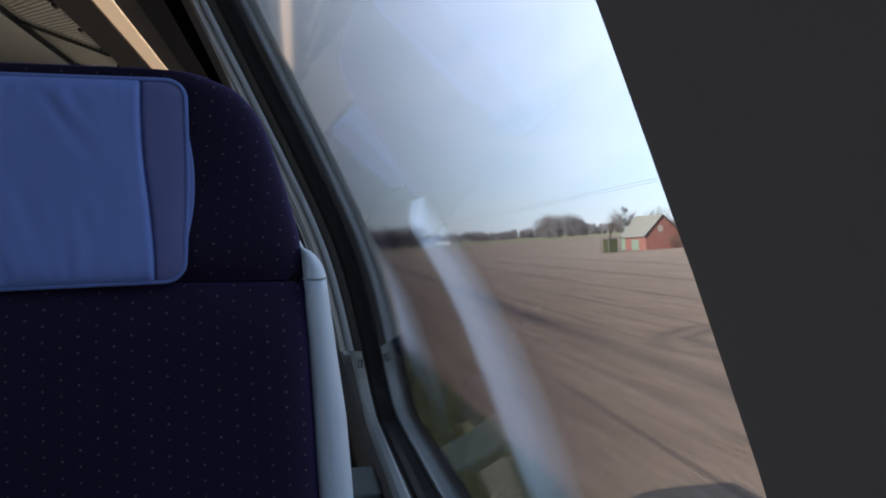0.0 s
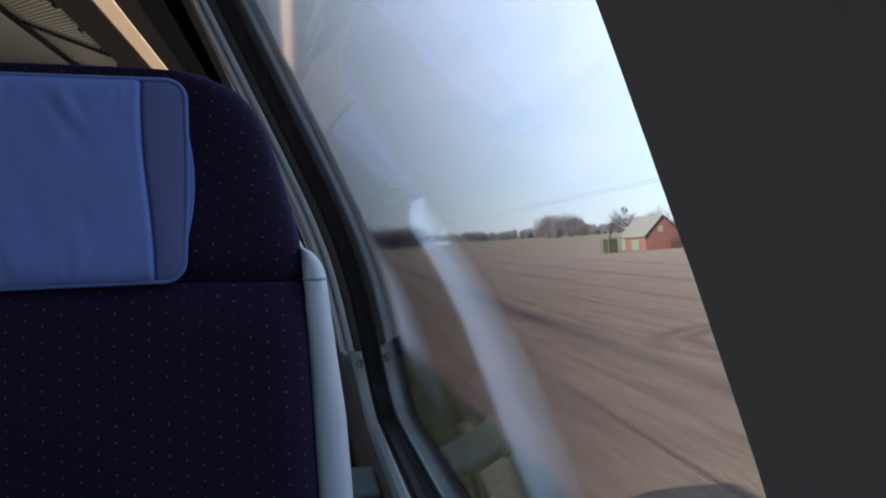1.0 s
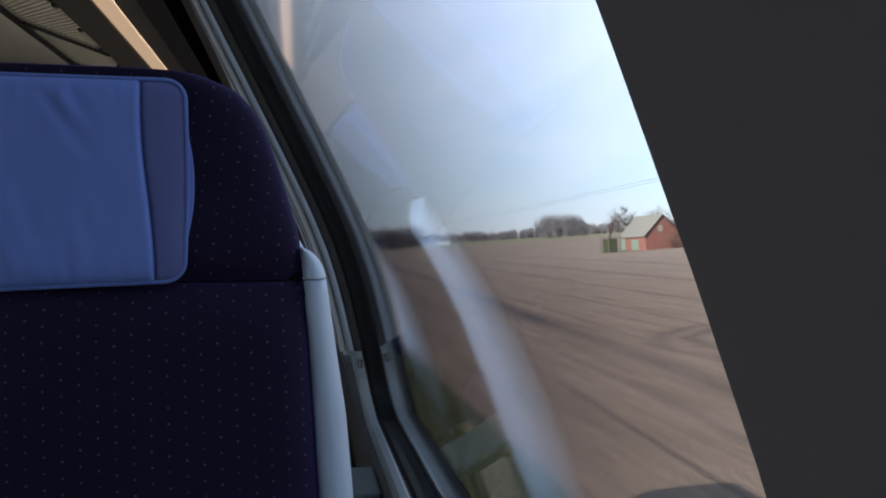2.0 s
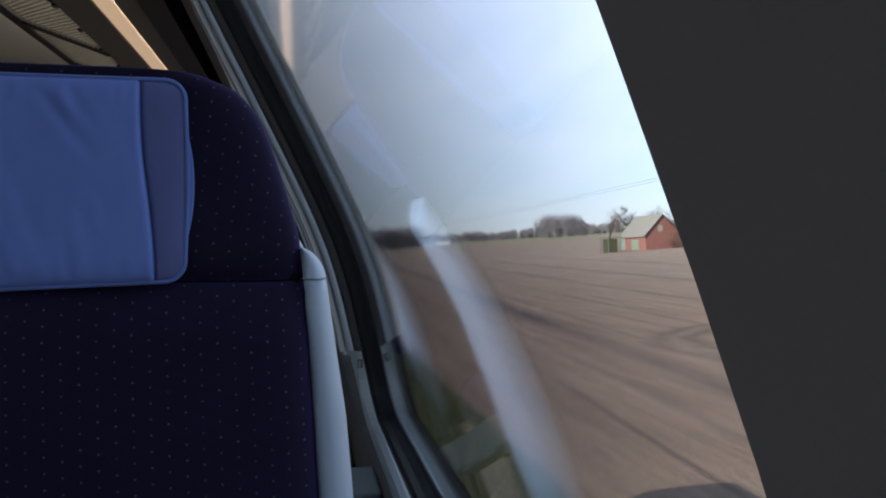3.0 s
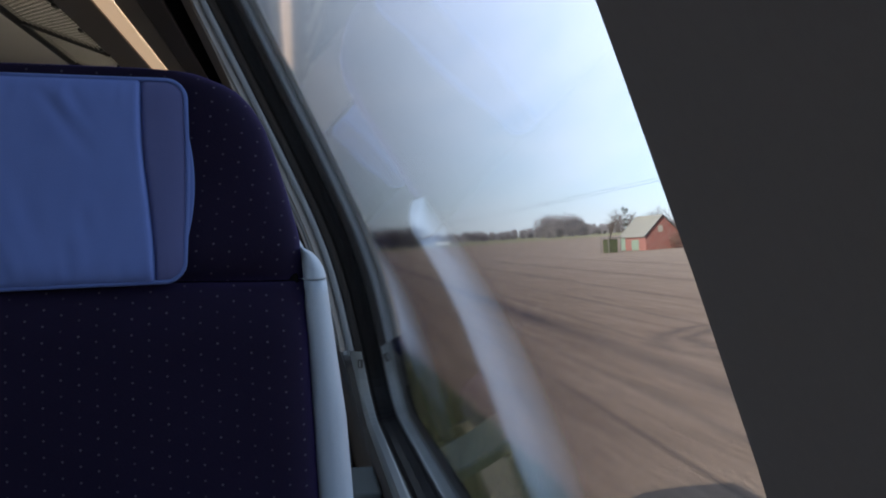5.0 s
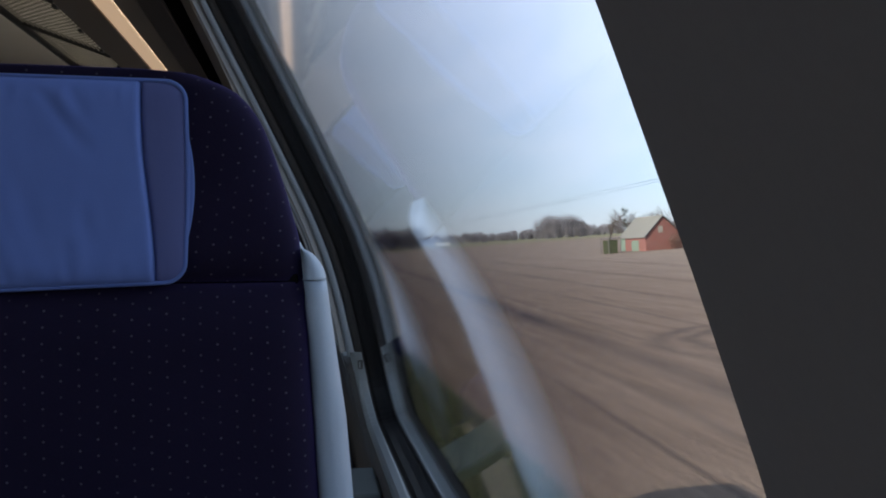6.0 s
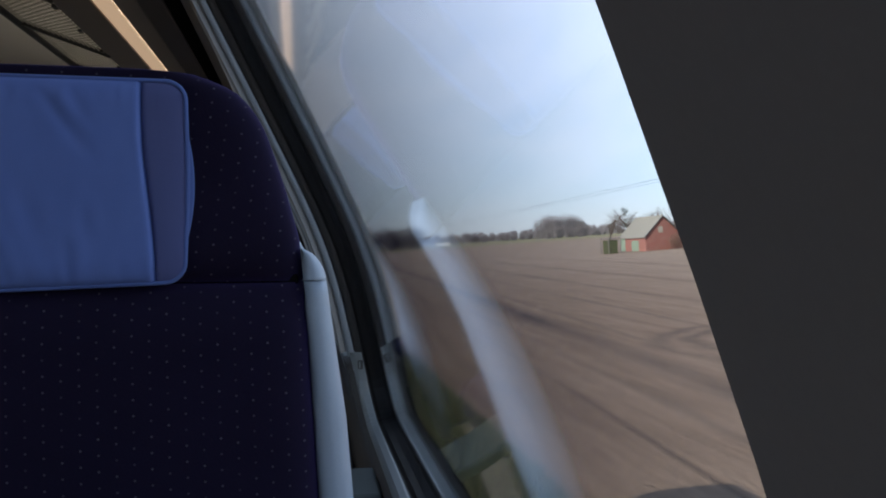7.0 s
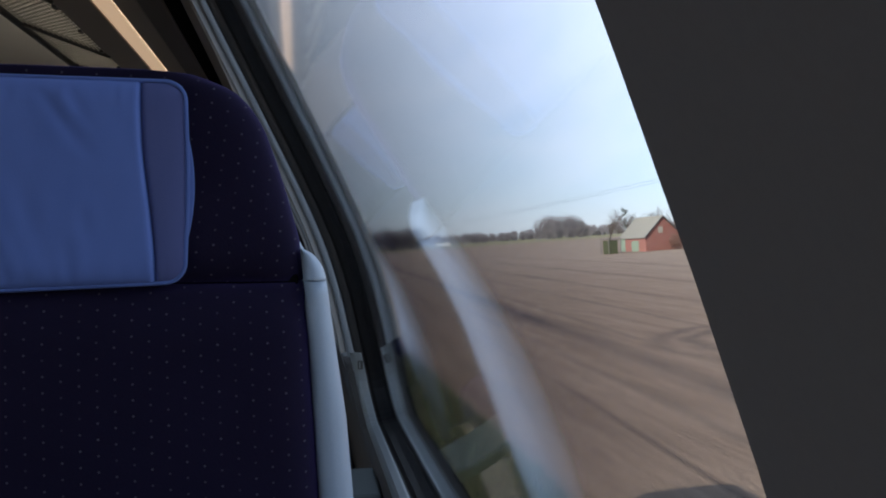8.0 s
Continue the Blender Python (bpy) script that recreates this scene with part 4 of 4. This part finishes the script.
def wood(name, label, mat, trees, seed, dens=260, size=0.6):
    """A far wood of bare trees: stems and a haze of twigs, one mesh that nobody could count."""
    random.seed(seed)
    v, f = [], []
    for x, y, h in trees:
        z = ground_z(x)
        tube(v, f, (x, y, z - 0.2), (x + rnd(-0.3, 0.3), y, z + h * 0.7), 0.022 * h, 0.007 * h, 4)
        for k in range(5):
            an = rnd(0, 6.3)
            tube(v, f, (x, y, z + h * rnd(0.25, 0.5)), (x + math.cos(an) * h * 0.25, y + math.sin(an) * h * 0.25, z + h * rnd(0.65, 0.9)), 0.008 * h, 0.003 * h, 3)
        flakes(v, f, (x, y, z + h * 0.60), (h * 0.30, h * 0.30, h * 0.41), int(dens * 0.8), size * 1.1, 1.5, 0.7)
        flakes(v, f, (x + rnd(-1, 1), y, z + h * 0.3), (h * 0.28, h * 0.28, h * 0.27), int(dens * 0.4), size, 1.5, 0.7)
    ob = part(name, mesh_of(name, v, f, mat))
    tagged(ob, label, "trees", kind="stuff")


def cypress(label, at, height, width, foot, seed, split=True):
    """A slim evergreen on a bare stem, with a ragged outline and gaps."""
    random.seed(seed)
    tree = thing("cypress_tree", label, "tree", at)
    part("trunk", tubes("trunk", [((0, 0, -0.1), (0.1, 0, height * 0.5), 0.11, 0.07), ((0.1, 0, height * 0.5), (0, 0, height * 0.95), 0.07, 0.02)], M_BARK), parent=tree)
    v, f = [], []
    n = int(height * 26)
    for i in range(n):
        t = i / n
        z = foot + (height - foot) * t
        prof = math.sin(math.pi * min(1.0, (0.12 + 0.88 * t) ** 0.8)) ** 0.6 if t > 0.05 else 0.5
        prof = min(1.0, prof) * (0.55 if t < 0.22 and split else 1.0)
        an = rnd(0, 6.3)
        rr = width * 0.5 * prof
        rad = 0.30 + 0.14 * rnd(-1, 1)
        flakes(v, f, (math.cos(an) * max(0, rr - rad * 0.6) * rnd(0.5, 1), math.sin(an) * max(0, rr - rad * 0.6) * rnd(0.5, 1), z), (rad, rad, rad * 1.6), 110, 0.085)
    part("crown", mesh_of("crown", v, f, M_CYPRESS), parent=tree)
    return tree


def catenary_pole(at, height, radius, arms, sign=None, label="round concrete catenary pole with insulated steel arms", wires=False):
    """A mast beside the line with arms that reach over the track."""
    pole = thing("catenary_pole", label, "pole", at, group="poles along the railway")
    part("mast", tubes("mast", [((0, 0, -0.2), (0, 0, height), radius, radius * 0.72)], M_CONCRETE, 14), parent=pole)
    part("footing", boxes(((-0.35, -0.35, -0.3), (0.35, 0.35, 0.18), 0.03)), M_CONCRETE, pole)
    for z, rise in arms:
        part("bracket", boxes(((-0.42, -0.07, z - 0.05), (0.05, 0.07, z + 0.05), 0.01)), M_STEEL, pole)
        a, b = Vector((-0.40, 0, z)), Vector((-3.2, 0, z + rise))
        arm = part("arm", tubes("arm", [(a, b, 0.028, 0.028)], M_STEEL, 8), parent=pole)
        d = (b - a).normalized()
        ins = []
        for k in range(4):
            c = a + d * (0.42 + 0.11 * k)
            ins.append((c - d * 0.012, c + d * 0.03, 0.10, 0.045))
        part("insulator", tubes("insulator", ins, M_CERAMIC, 12), parent=arm, label="dark ribbed insulator")
    if wires:
        for s in (-0.16, 0.16):
            part("conduit", tubes("conduit", [((radius + 0.06, s, 0.6), (radius + 0.02, s * 0.6, height - 0.4), 0.03, 0.03)], M_STEEL, 8), parent=pole)
    if sign:
        board = thing("distance_sign", "white distance board with black numerals, on a pole", "sign", (at[0] - radius - 0.04, at[1] - 0.14, at[2] + 2.05))
        part("plate", boxes(((-0.24, -0.008, -0.30), (0.24, 0.008, 0.30), 0.004)), M_WHITE, board)
        part("strap", boxes(((-0.10, 0.008, 0.02), (0.30, 0.02, 0.06))), M_STEEL, board)
        for text, z in zip(sign, (0.02, -0.26)):
            cu = bpy.data.curves.new("numerals", 'FONT')
            cu.body, cu.size, cu.extrude, cu.align_x = text, 0.30, 0.002, 'CENTER'
            cu.materials.append(M_BLACKP)
            tx = new("numerals", cu)
            tx.parent = board
            tx.matrix_local = pose(0, -0.011, z, 90, 0, 0)
    return pole


POLE_X = 2.15
GZ = ground_z(POLE_X)
catenary_pole((POLE_X, -88.0, GZ), 8.6, 0.15, ((6.0, 0.9),), ("253", "6"))
catenary_pole((POLE_X, -19.5, GZ), 8.6, 0.15, ((6.0, 0.9), (7.9, 0.2)))
catenary_pole((POLE_X, 47.0, GZ), 9.0, 0.13, ((6.1, 0.9), (6.5, 1.0), (8.6, 0.1)))
catenary_pole((POLE_X, 110.0, GZ), 8.6, 0.13, ((6.0, 0.9), (6.4, 1.0)), ("253", "8"))
catenary_pole((POLE_X, 176.5, GZ), 8.8, 0.20, ((6.2, 0.9), (8.3, 0.1)), None, "thick concrete catenary pole with cable conduits", True)


def house(name, label, category, at, rz, length, width, eave, ridge, wall, gable, roof, windows=(), doors=(), chimney=False):
    """A gabled building: length along its own x, gables at both ends."""
    h = thing(name, label, category, at, rz)
    a, b, t = length / 2, width / 2, 0.3
    for s in (-1, 1):
        part("wall", boxes(((-a, min(s * b, s * (b - t)), -0.5), (a, max(s * b, s * (b - t)), eave))), wall, h)
        x0, x1 = sorted((s * a, s * (a - t)))
        bb = b - t
        v = [(x, y, z) for x in (x0, x1) for y, z in ((-bb, -0.5), (bb, -0.5), (bb, eave + (ridge - eave) * t / b), (0, ridge - 0.02), (-bb, eave + (ridge - eave) * t / b))]
        f = [(0, 1, 2, 3, 4), (9, 8, 7, 6, 5)] + [(i, i + 5, (i + 1) % 5 + 5, (i + 1) % 5) for i in range(5)]
        part("gable", mesh_of("gable", v, f, gable), parent=h)
        over, th = 0.35, 0.14
        k = (ridge - eave) / b
        v = []
        for x in (-a - over, a + over):
            v += [(x, 0, ridge + 0.02), (x, s * (b + over), eave - k * over + 0.02), (x, s * (b + over), eave - k * over + th + 0.02), (x, 0, ridge + th + 0.02)]
        f = [(0, 1, 2, 3), (7, 6, 5, 4), (0, 4, 5, 1), (1, 5, 6, 2), (2, 6, 7, 3), (3, 7, 4, 0)]
        part("roof", mesh_of("roof", v, f, roof), parent=h)
        for e in (-1, 1):
            v = []
            for x in (e * (a + over + 0.004), e * (a + over + 0.06)):
                v += [(x, 0, ridge - 0.10), (x, s * (b + over), eave - k * over - 0.10), (x, s * (b + over), eave - k * over + th + 0.05), (x, 0, ridge + th + 0.05)]
            part("barge_board", mesh_of("barge_board", v, f, M_RACKBAR), parent=h, label="dark board along the gable edge")
    def on_wall(face, u, z, w, hh, d0, d1):
        if face in ("+y", "-y"):
            s = 1 if face == "+y" else -1
            ys = sorted((s * (b + d0), s * (b + d1)))
            return ((u - w / 2, ys[0], z), (u + w / 2, ys[1], z + hh))
        s = 1 if face == "+x" else -1
        xs = sorted((s * (a + d0), s * (a + d1)))
        return ((xs[0], u - w / 2, z), (xs[1], u + w / 2, z + hh))

    for face, u, z, w, hh in windows:
        win = part("window", boxes(on_wall(face, u, z, w, hh, 0.0, 0.05)), M_WHITE, h, "white window frame")
        part("pane", boxes(on_wall(face, u, z + 0.1, w - 0.2, hh - 0.2, 0.051, 0.06)), M_WINDOW, win)
    for face, u, z, w, hh, mt in doors:
        part("door", boxes(on_wall(face, u, z, w, hh, 0.0, 0.07)), mt, h, "painted board in a door or window opening")
    if chimney:
        part("chimney", boxes(((-0.4, -0.4, ridge - 0.5), (0.4, 0.4, ridge + 1.2), 0.03)), M_BRICK, h)
    return h


Z1 = ground_z(75.0)
# the +x entry is the gable's pale window, made as a blank board
house("barn", "small brick barn with a pale corrugated roof and a salmon front", "barn", (73.9, 152.0, Z1), -81.7, 9.2, 8.8, 3.0, 7.0, M_SALMON, M_BRICK, M_TIN,
      doors=(("-y", 0.9, 0.0, 2.6, 2.2, M_GREENW), ("-y", -3.7, 0.0, 1.7, 2.8, M_GREENW), ("+x", -0.6, 3.6, 1.1, 1.3, M_TIN)))


def build_green_shed():
    shed = thing("garden_shed", "dark green tarpaulin shelter on a dark frame", "shed", (63.3, 148.5, Z1), 12)
    part("cover", boxes(((-1.0, -1.2, -0.1), (1.0, 1.2, 2.7), 0.12, 3)), M_DKGREEN, shed)
    part("roof", boxes(((-1.5, -1.5, 2.9), (1.8, 1.5, 3.1), 0.03)), M_RACK, shed)
    for x in (-1.35, 1.6):
        for y in (-1.35, 1.35):
            part("post", boxes(((x - 0.07, y - 0.07, -0.2), (x + 0.07, y + 0.07, 2.9))), M_RACK, shed)


build_green_shed()
house("farmhouse", "long brick farmhouse with a brown tiled roof", "house", (92.0, 122.0, Z1), 25, 26.0, 11.0, 3.2, 9.0, M_BRICK, M_BRICK, M_TILE,
      windows=(("-x", -1.2, 3.9, 0.9, 1.3), ("-x", 1.2, 3.9, 0.9, 1.3), ("-y", -8, 0.9, 1.2, 1.3), ("-y", -4, 0.9, 1.2, 1.3), ("-y", 5, 0.9, 1.2, 1.3), ("-y", 9, 0.9, 1.2, 1.3)),
      doors=(("-y", 1.0, 0.0, 1.2, 2.1, M_WHITE),), chimney=True)
house("farmhouse", "brick farm building with a dark tiled roof", "house", (104.0, 96.0, Z1), 25, 20.0, 10.0, 3.2, 8.6, M_BRICK, M_BRICK, M_TILE,
      windows=(("-y", -6, 0.9, 1.2, 1.3), ("-y", 4, 0.9, 1.2, 1.3)), chimney=True)
house("cart_shed", "low shed with red roof tiles and green boarding", "shed", (100.0, 66.0, Z1), 80, 16.0, 7.0, 2.4, 4.8, M_GREENW, M_GREENW, M_TILE_RED,
      doors=(("+y", 2.0, 0.0, 2.4, 2.0, M_RACK),))
cypress("dense dark green conifer beside the farmhouse", (86.0, 106.0, Z1), 9.5, 3.2, 0.4, 51, False)
cypress("slim dark green cypress on a bare stem at the field edge", (6.4, 160.0, 0.0), 11.0, 2.3, 2.6, 52)

bare_tree("fruit_tree", "gnarled bare fruit tree beside the railway", (6.6, 122.0, 0.0), 8.2, 0.95, 11, M_BARK, 0.1, 6)
bare_tree("fruit_tree", "young bare fruit tree by the field", (7.2, 168.0, 0.0), 6.0, 0.7, 12, M_BARK, 0.0, 5)
bare_tree("fruit_tree", "bare fruit tree with yellow lichen on its limbs", (6.0, 191.0, 0.0), 7.0, 0.8, 13, M_BARK_YEL, 0.1, 6)
bare_tree("fruit_tree", "spreading bare fruit tree at the field edge", (7.6, 203.0, 0.0), 7.5, 0.8, 14, M_BARK, 0.0, 5)
bare_tree("bush", "grey leafless bush beside the ditch", (5.6, -84.0, 0.0), 4.8, 1.15, 15, M_BARK_YEL, 0.0, 6, "bush")
for k, (x, y, h) in enumerate(((71.0, 168.0, 12.5), (76.5, 166.0, 13.5), (81.0, 167.0, 13.0), (86.0, 165.0, 13.5), (90.0, 156.0, 11.5))):
    bare_tree("garden_tree", "bare garden tree behind the barn", (x, y, Z1), h, 0.6, 20 + k, M_BARK, 0.0, 4)


def build_shrub(at, r, h, seed, mat=None, label="budding yellow-green garden shrub", leaf=0.10, count=900):
    random.seed(seed)
    s = thing("shrub", label, "shrub", at)
    part("stem", tubes("stem", [((0, 0, -0.1), (rnd(-0.3, 0.3), rnd(-0.3, 0.3), h * 0.7), 0.06, 0.02) for _ in range(5)], M_BARK, 5), parent=s)
    v, f = [], []
    flakes(v, f, (0, 0, h * 0.5), (r, r, h * 0.55), count, leaf)
    part("crown", mesh_of("crown", v, f, mat or M_SHRUB), parent=s)


build_shrub((80.0, 134.0, Z1), 1.8, 3.0, 31)
build_shrub((84.5, 140.0, Z1), 1.5, 2.6, 32)
ivy_tree = bare_tree("garden_tree", "bare garden tree with a dark clump of ivy behind the barn", (73.6, 163.5, Z1), 12.0, 0.6, 53, M_BARK, 0.0, 4)
random.seed(54)
ivy_v, ivy_f = [], []
for ix, iy, iz, ir in ((0.0, 0.0, 8.3, 0.75), (0.5, 0.2, 8.9, 0.6), (-0.4, 0.0, 9.2, 0.45), (0.1, 0.0, 6.8, 0.4), (0.0, 0.1, 5.6, 0.55), (0.1, 0.0, 4.4, 0.5)):
    flakes(ivy_v, ivy_f, (ix, iy, iz), (ir, ir, ir * 1.1), 160, 0.13)
part("ivy", mesh_of("ivy", ivy_v, ivy_f, M_CYPRESS), parent=ivy_tree, label="dark evergreen ivy")
build_shrub((76.6, 145.4, Z1), 1.9, 3.2, 33, M_BRUSH, "brown leafless shrub against the barn gable", 0.2, 1500)
build_shrub((79.2, 145.4, Z1), 2.0, 3.6, 34, M_BRUSH, "brown leafless shrub against the barn gable", 0.2, 1500)

build_shrub((4.0, 145.0, 0.0), 1.0, 1.1, 35, M_REDBUSH, "low red-brown bush on the grass margin")

# a store of stacked concrete slabs beside the thick pole
def build_slab_stack():
    st = thing("slab_shed", "windowless hut of pale concrete slabs", "hut", (4.2, 178.0, 0.0))
    for k in range(12):
        part("slab", boxes(((-0.9 + 0.01 * (k % 3), -1.6, 0.45 * k - 0.05), (0.9 + 0.01 * (k % 2), 1.6, 0.45 * k + 0.38), 0.02, 1)), M_BLOCK, st)
    part("post", boxes(((-0.98, -1.7, -0.1), (-0.86, -1.58, 5.5))), M_STEEL, st)


build_slab_stack()

# far woods: the clump, the strip along the horizon, and the dark wood near the line
random.seed(40)
clump = []
for i in range(46):
    u = random.random()
    x = 231 + 47 * u
    clump.append((x, 705 + rnd(-14, 14), (22.5 + 2 * math.sin(3.1 * min(1, u * 1.3)) - 3.5 * u) * rnd(0.8, 1.06) * (1 if u < 0.82 else 0.6)))
wood("far_copse", "grey-brown bare copse standing out in the fields", M_TWIG_HAZE, clump, 41, 600, 0.75)
strip = []
for i in range(820):
    x = rnd(90, 980)
    strip.append((x, 1080 + rnd(-50, 90) - 0.25 * x, max(9.0, 11.0 + 0.004 * x + 4 * noise.noise((x * 0.02, 3.0, 0)) + rnd(-4, 3))))
wood("far_treeline", "low bare treeline along the horizon", M_TWIG_HAZE, strip, 42, 210, 1.15)
near = []
for i in range(90):
    x = rnd(34, 112)
    near.append((x, 660 + rnd(-14, 60), rnd(17, 23)))
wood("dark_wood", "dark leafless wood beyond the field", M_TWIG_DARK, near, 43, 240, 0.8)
hedge = []
for i in range(60):
    x = rnd(200, 420)
    hedge.append((x, 880 - 0.3 * x + rnd(-10, 10), rnd(3, 7)))
wood("far_hedge", "dark hedge at the far edge of the field", M_TWIG_DARK, hedge, 44, 90, 0.6)


def build_far_farm():
    for x, y, l in ((545.0, 880.0, 60.0), (172.0, 900.0, 16.0)):
        house("far_barn", "distant pale farm shed at the edge of the fields", "barn", (x, y, ground_z(x)), 4, l, 10.0, 3.0, 5.0, M_WHITE, M_WHITE, M_TIN)


build_far_farm()


def build_power_line():
    """Thin conductors on two far masts."""
    xs, zt = 128.0, 24.0
    for y in (160.0, 1380.0):
        p = thing("power_mast", "slim grey steel power mast", "mast", (xs, y, ground_z(xs)), group="power masts")
        leg = []
        for sx in (-1, 1):
            for sy in (-1, 1):
                leg.append(((sx * 1.0, sy * 1.0, -0.3), (sx * 0.2, sy * 0.2, 27.0), 0.09, 0.06))
        part("mast", tubes("mast", leg, M_STEEL, 5), parent=p)
        for z, half in ((22.8, 3.0), (25.8, 2.2)):
            part("crossarm", boxes(((-half, -0.15, z), (half, 0.15, z + 0.25), 0.02)), M_STEEL, p)
    for dx, z, sag in ((-2.8, 22.7, 3.5), (2.8, 22.7, 4.2)):
        v, f = [], []
        pts = []
        for i in range(41):
            t = i / 40
            pts.append((xs + dx, 160 + 1220 * t, Z1 + z - sag * 4 * t * (1 - t)))
        for a, b in zip(pts, pts[1:]):
            tube(v, f, a, b, 0.05, 0.05, 4)
        c = part("power_cable", mesh_of("power_cable", v, f, M_CABLE, True))
        tagged(c, "thin dark overhead power cable", "cable", group="power cables")


build_power_line()


def blades(name, label, mat, spots, seed, h, w, category="grass"):
    rng = np.random.default_rng(seed)
    v, f = [], []
    for x0, x1, y0, y1, count in spots:
        xs = rng.uniform(x0, x1, count)
        ys = rng.uniform(y0, y1, count)
        hs = rng.uniform(0.4, 1.0, count) * h
        an = rng.uniform(0, 6.283, count)
        lx, ly = rng.normal(0, 0.45, count), rng.normal(0, 0.45, count)
        for x, y, hh, a, p, q in zip(xs, ys, hs, an, lx, ly):
            z = ground_z(x) - 0.03
            k = len(v)
            cx, cy = math.cos(a) * w, math.sin(a) * w
            v += [(x - cx, y - cy, z), (x + cx, y + cy, z), (x + p * hh, y + q * hh, z + hh)]
            f.append((k, k + 1, k + 2))
    ob = part(name, mesh_of(name, v, f, mat))
    tagged(ob, label, category, kind="stuff")


blades("grass", "rough green and straw-coloured grass along the line", M_BLADE, ((2.3, 4.4, 8, 30, 16000), (2.3, 4.4, 30, 90, 12000), (2.6, 9.5, -104, -55, 9000)), 61, 0.28, 0.012)
blades("reeds", "dry straw-coloured reeds along the ditch", M_REED, ((4.4, 5.7, -100, -57, 2500), (7.7, 8.6, -100, -57, 1500)), 62, 0.6, 0.012, "reeds")


def build_ditch():
    v, f = [], []
    n = 20
    for i in range(n + 1):
        y = -100 + 42 * i / n
        c = 6.6 + 0.035 * (y + 80)
        w = 0.75 + 0.12 * noise.noise((0, y * 0.3, 2))
        v += [(c - w, y, -0.30), (c + w, y, -0.30)]
    for i in range(n):
        f.append((2 * i, 2 * i + 1, 2 * i + 3, 2 * i + 2))
    ob = part("water", mesh_of("water", v, f, M_WATER))
    tagged(ob, "still dark water in a ditch that mirrors the sky", "water", kind="structure")


build_ditch()
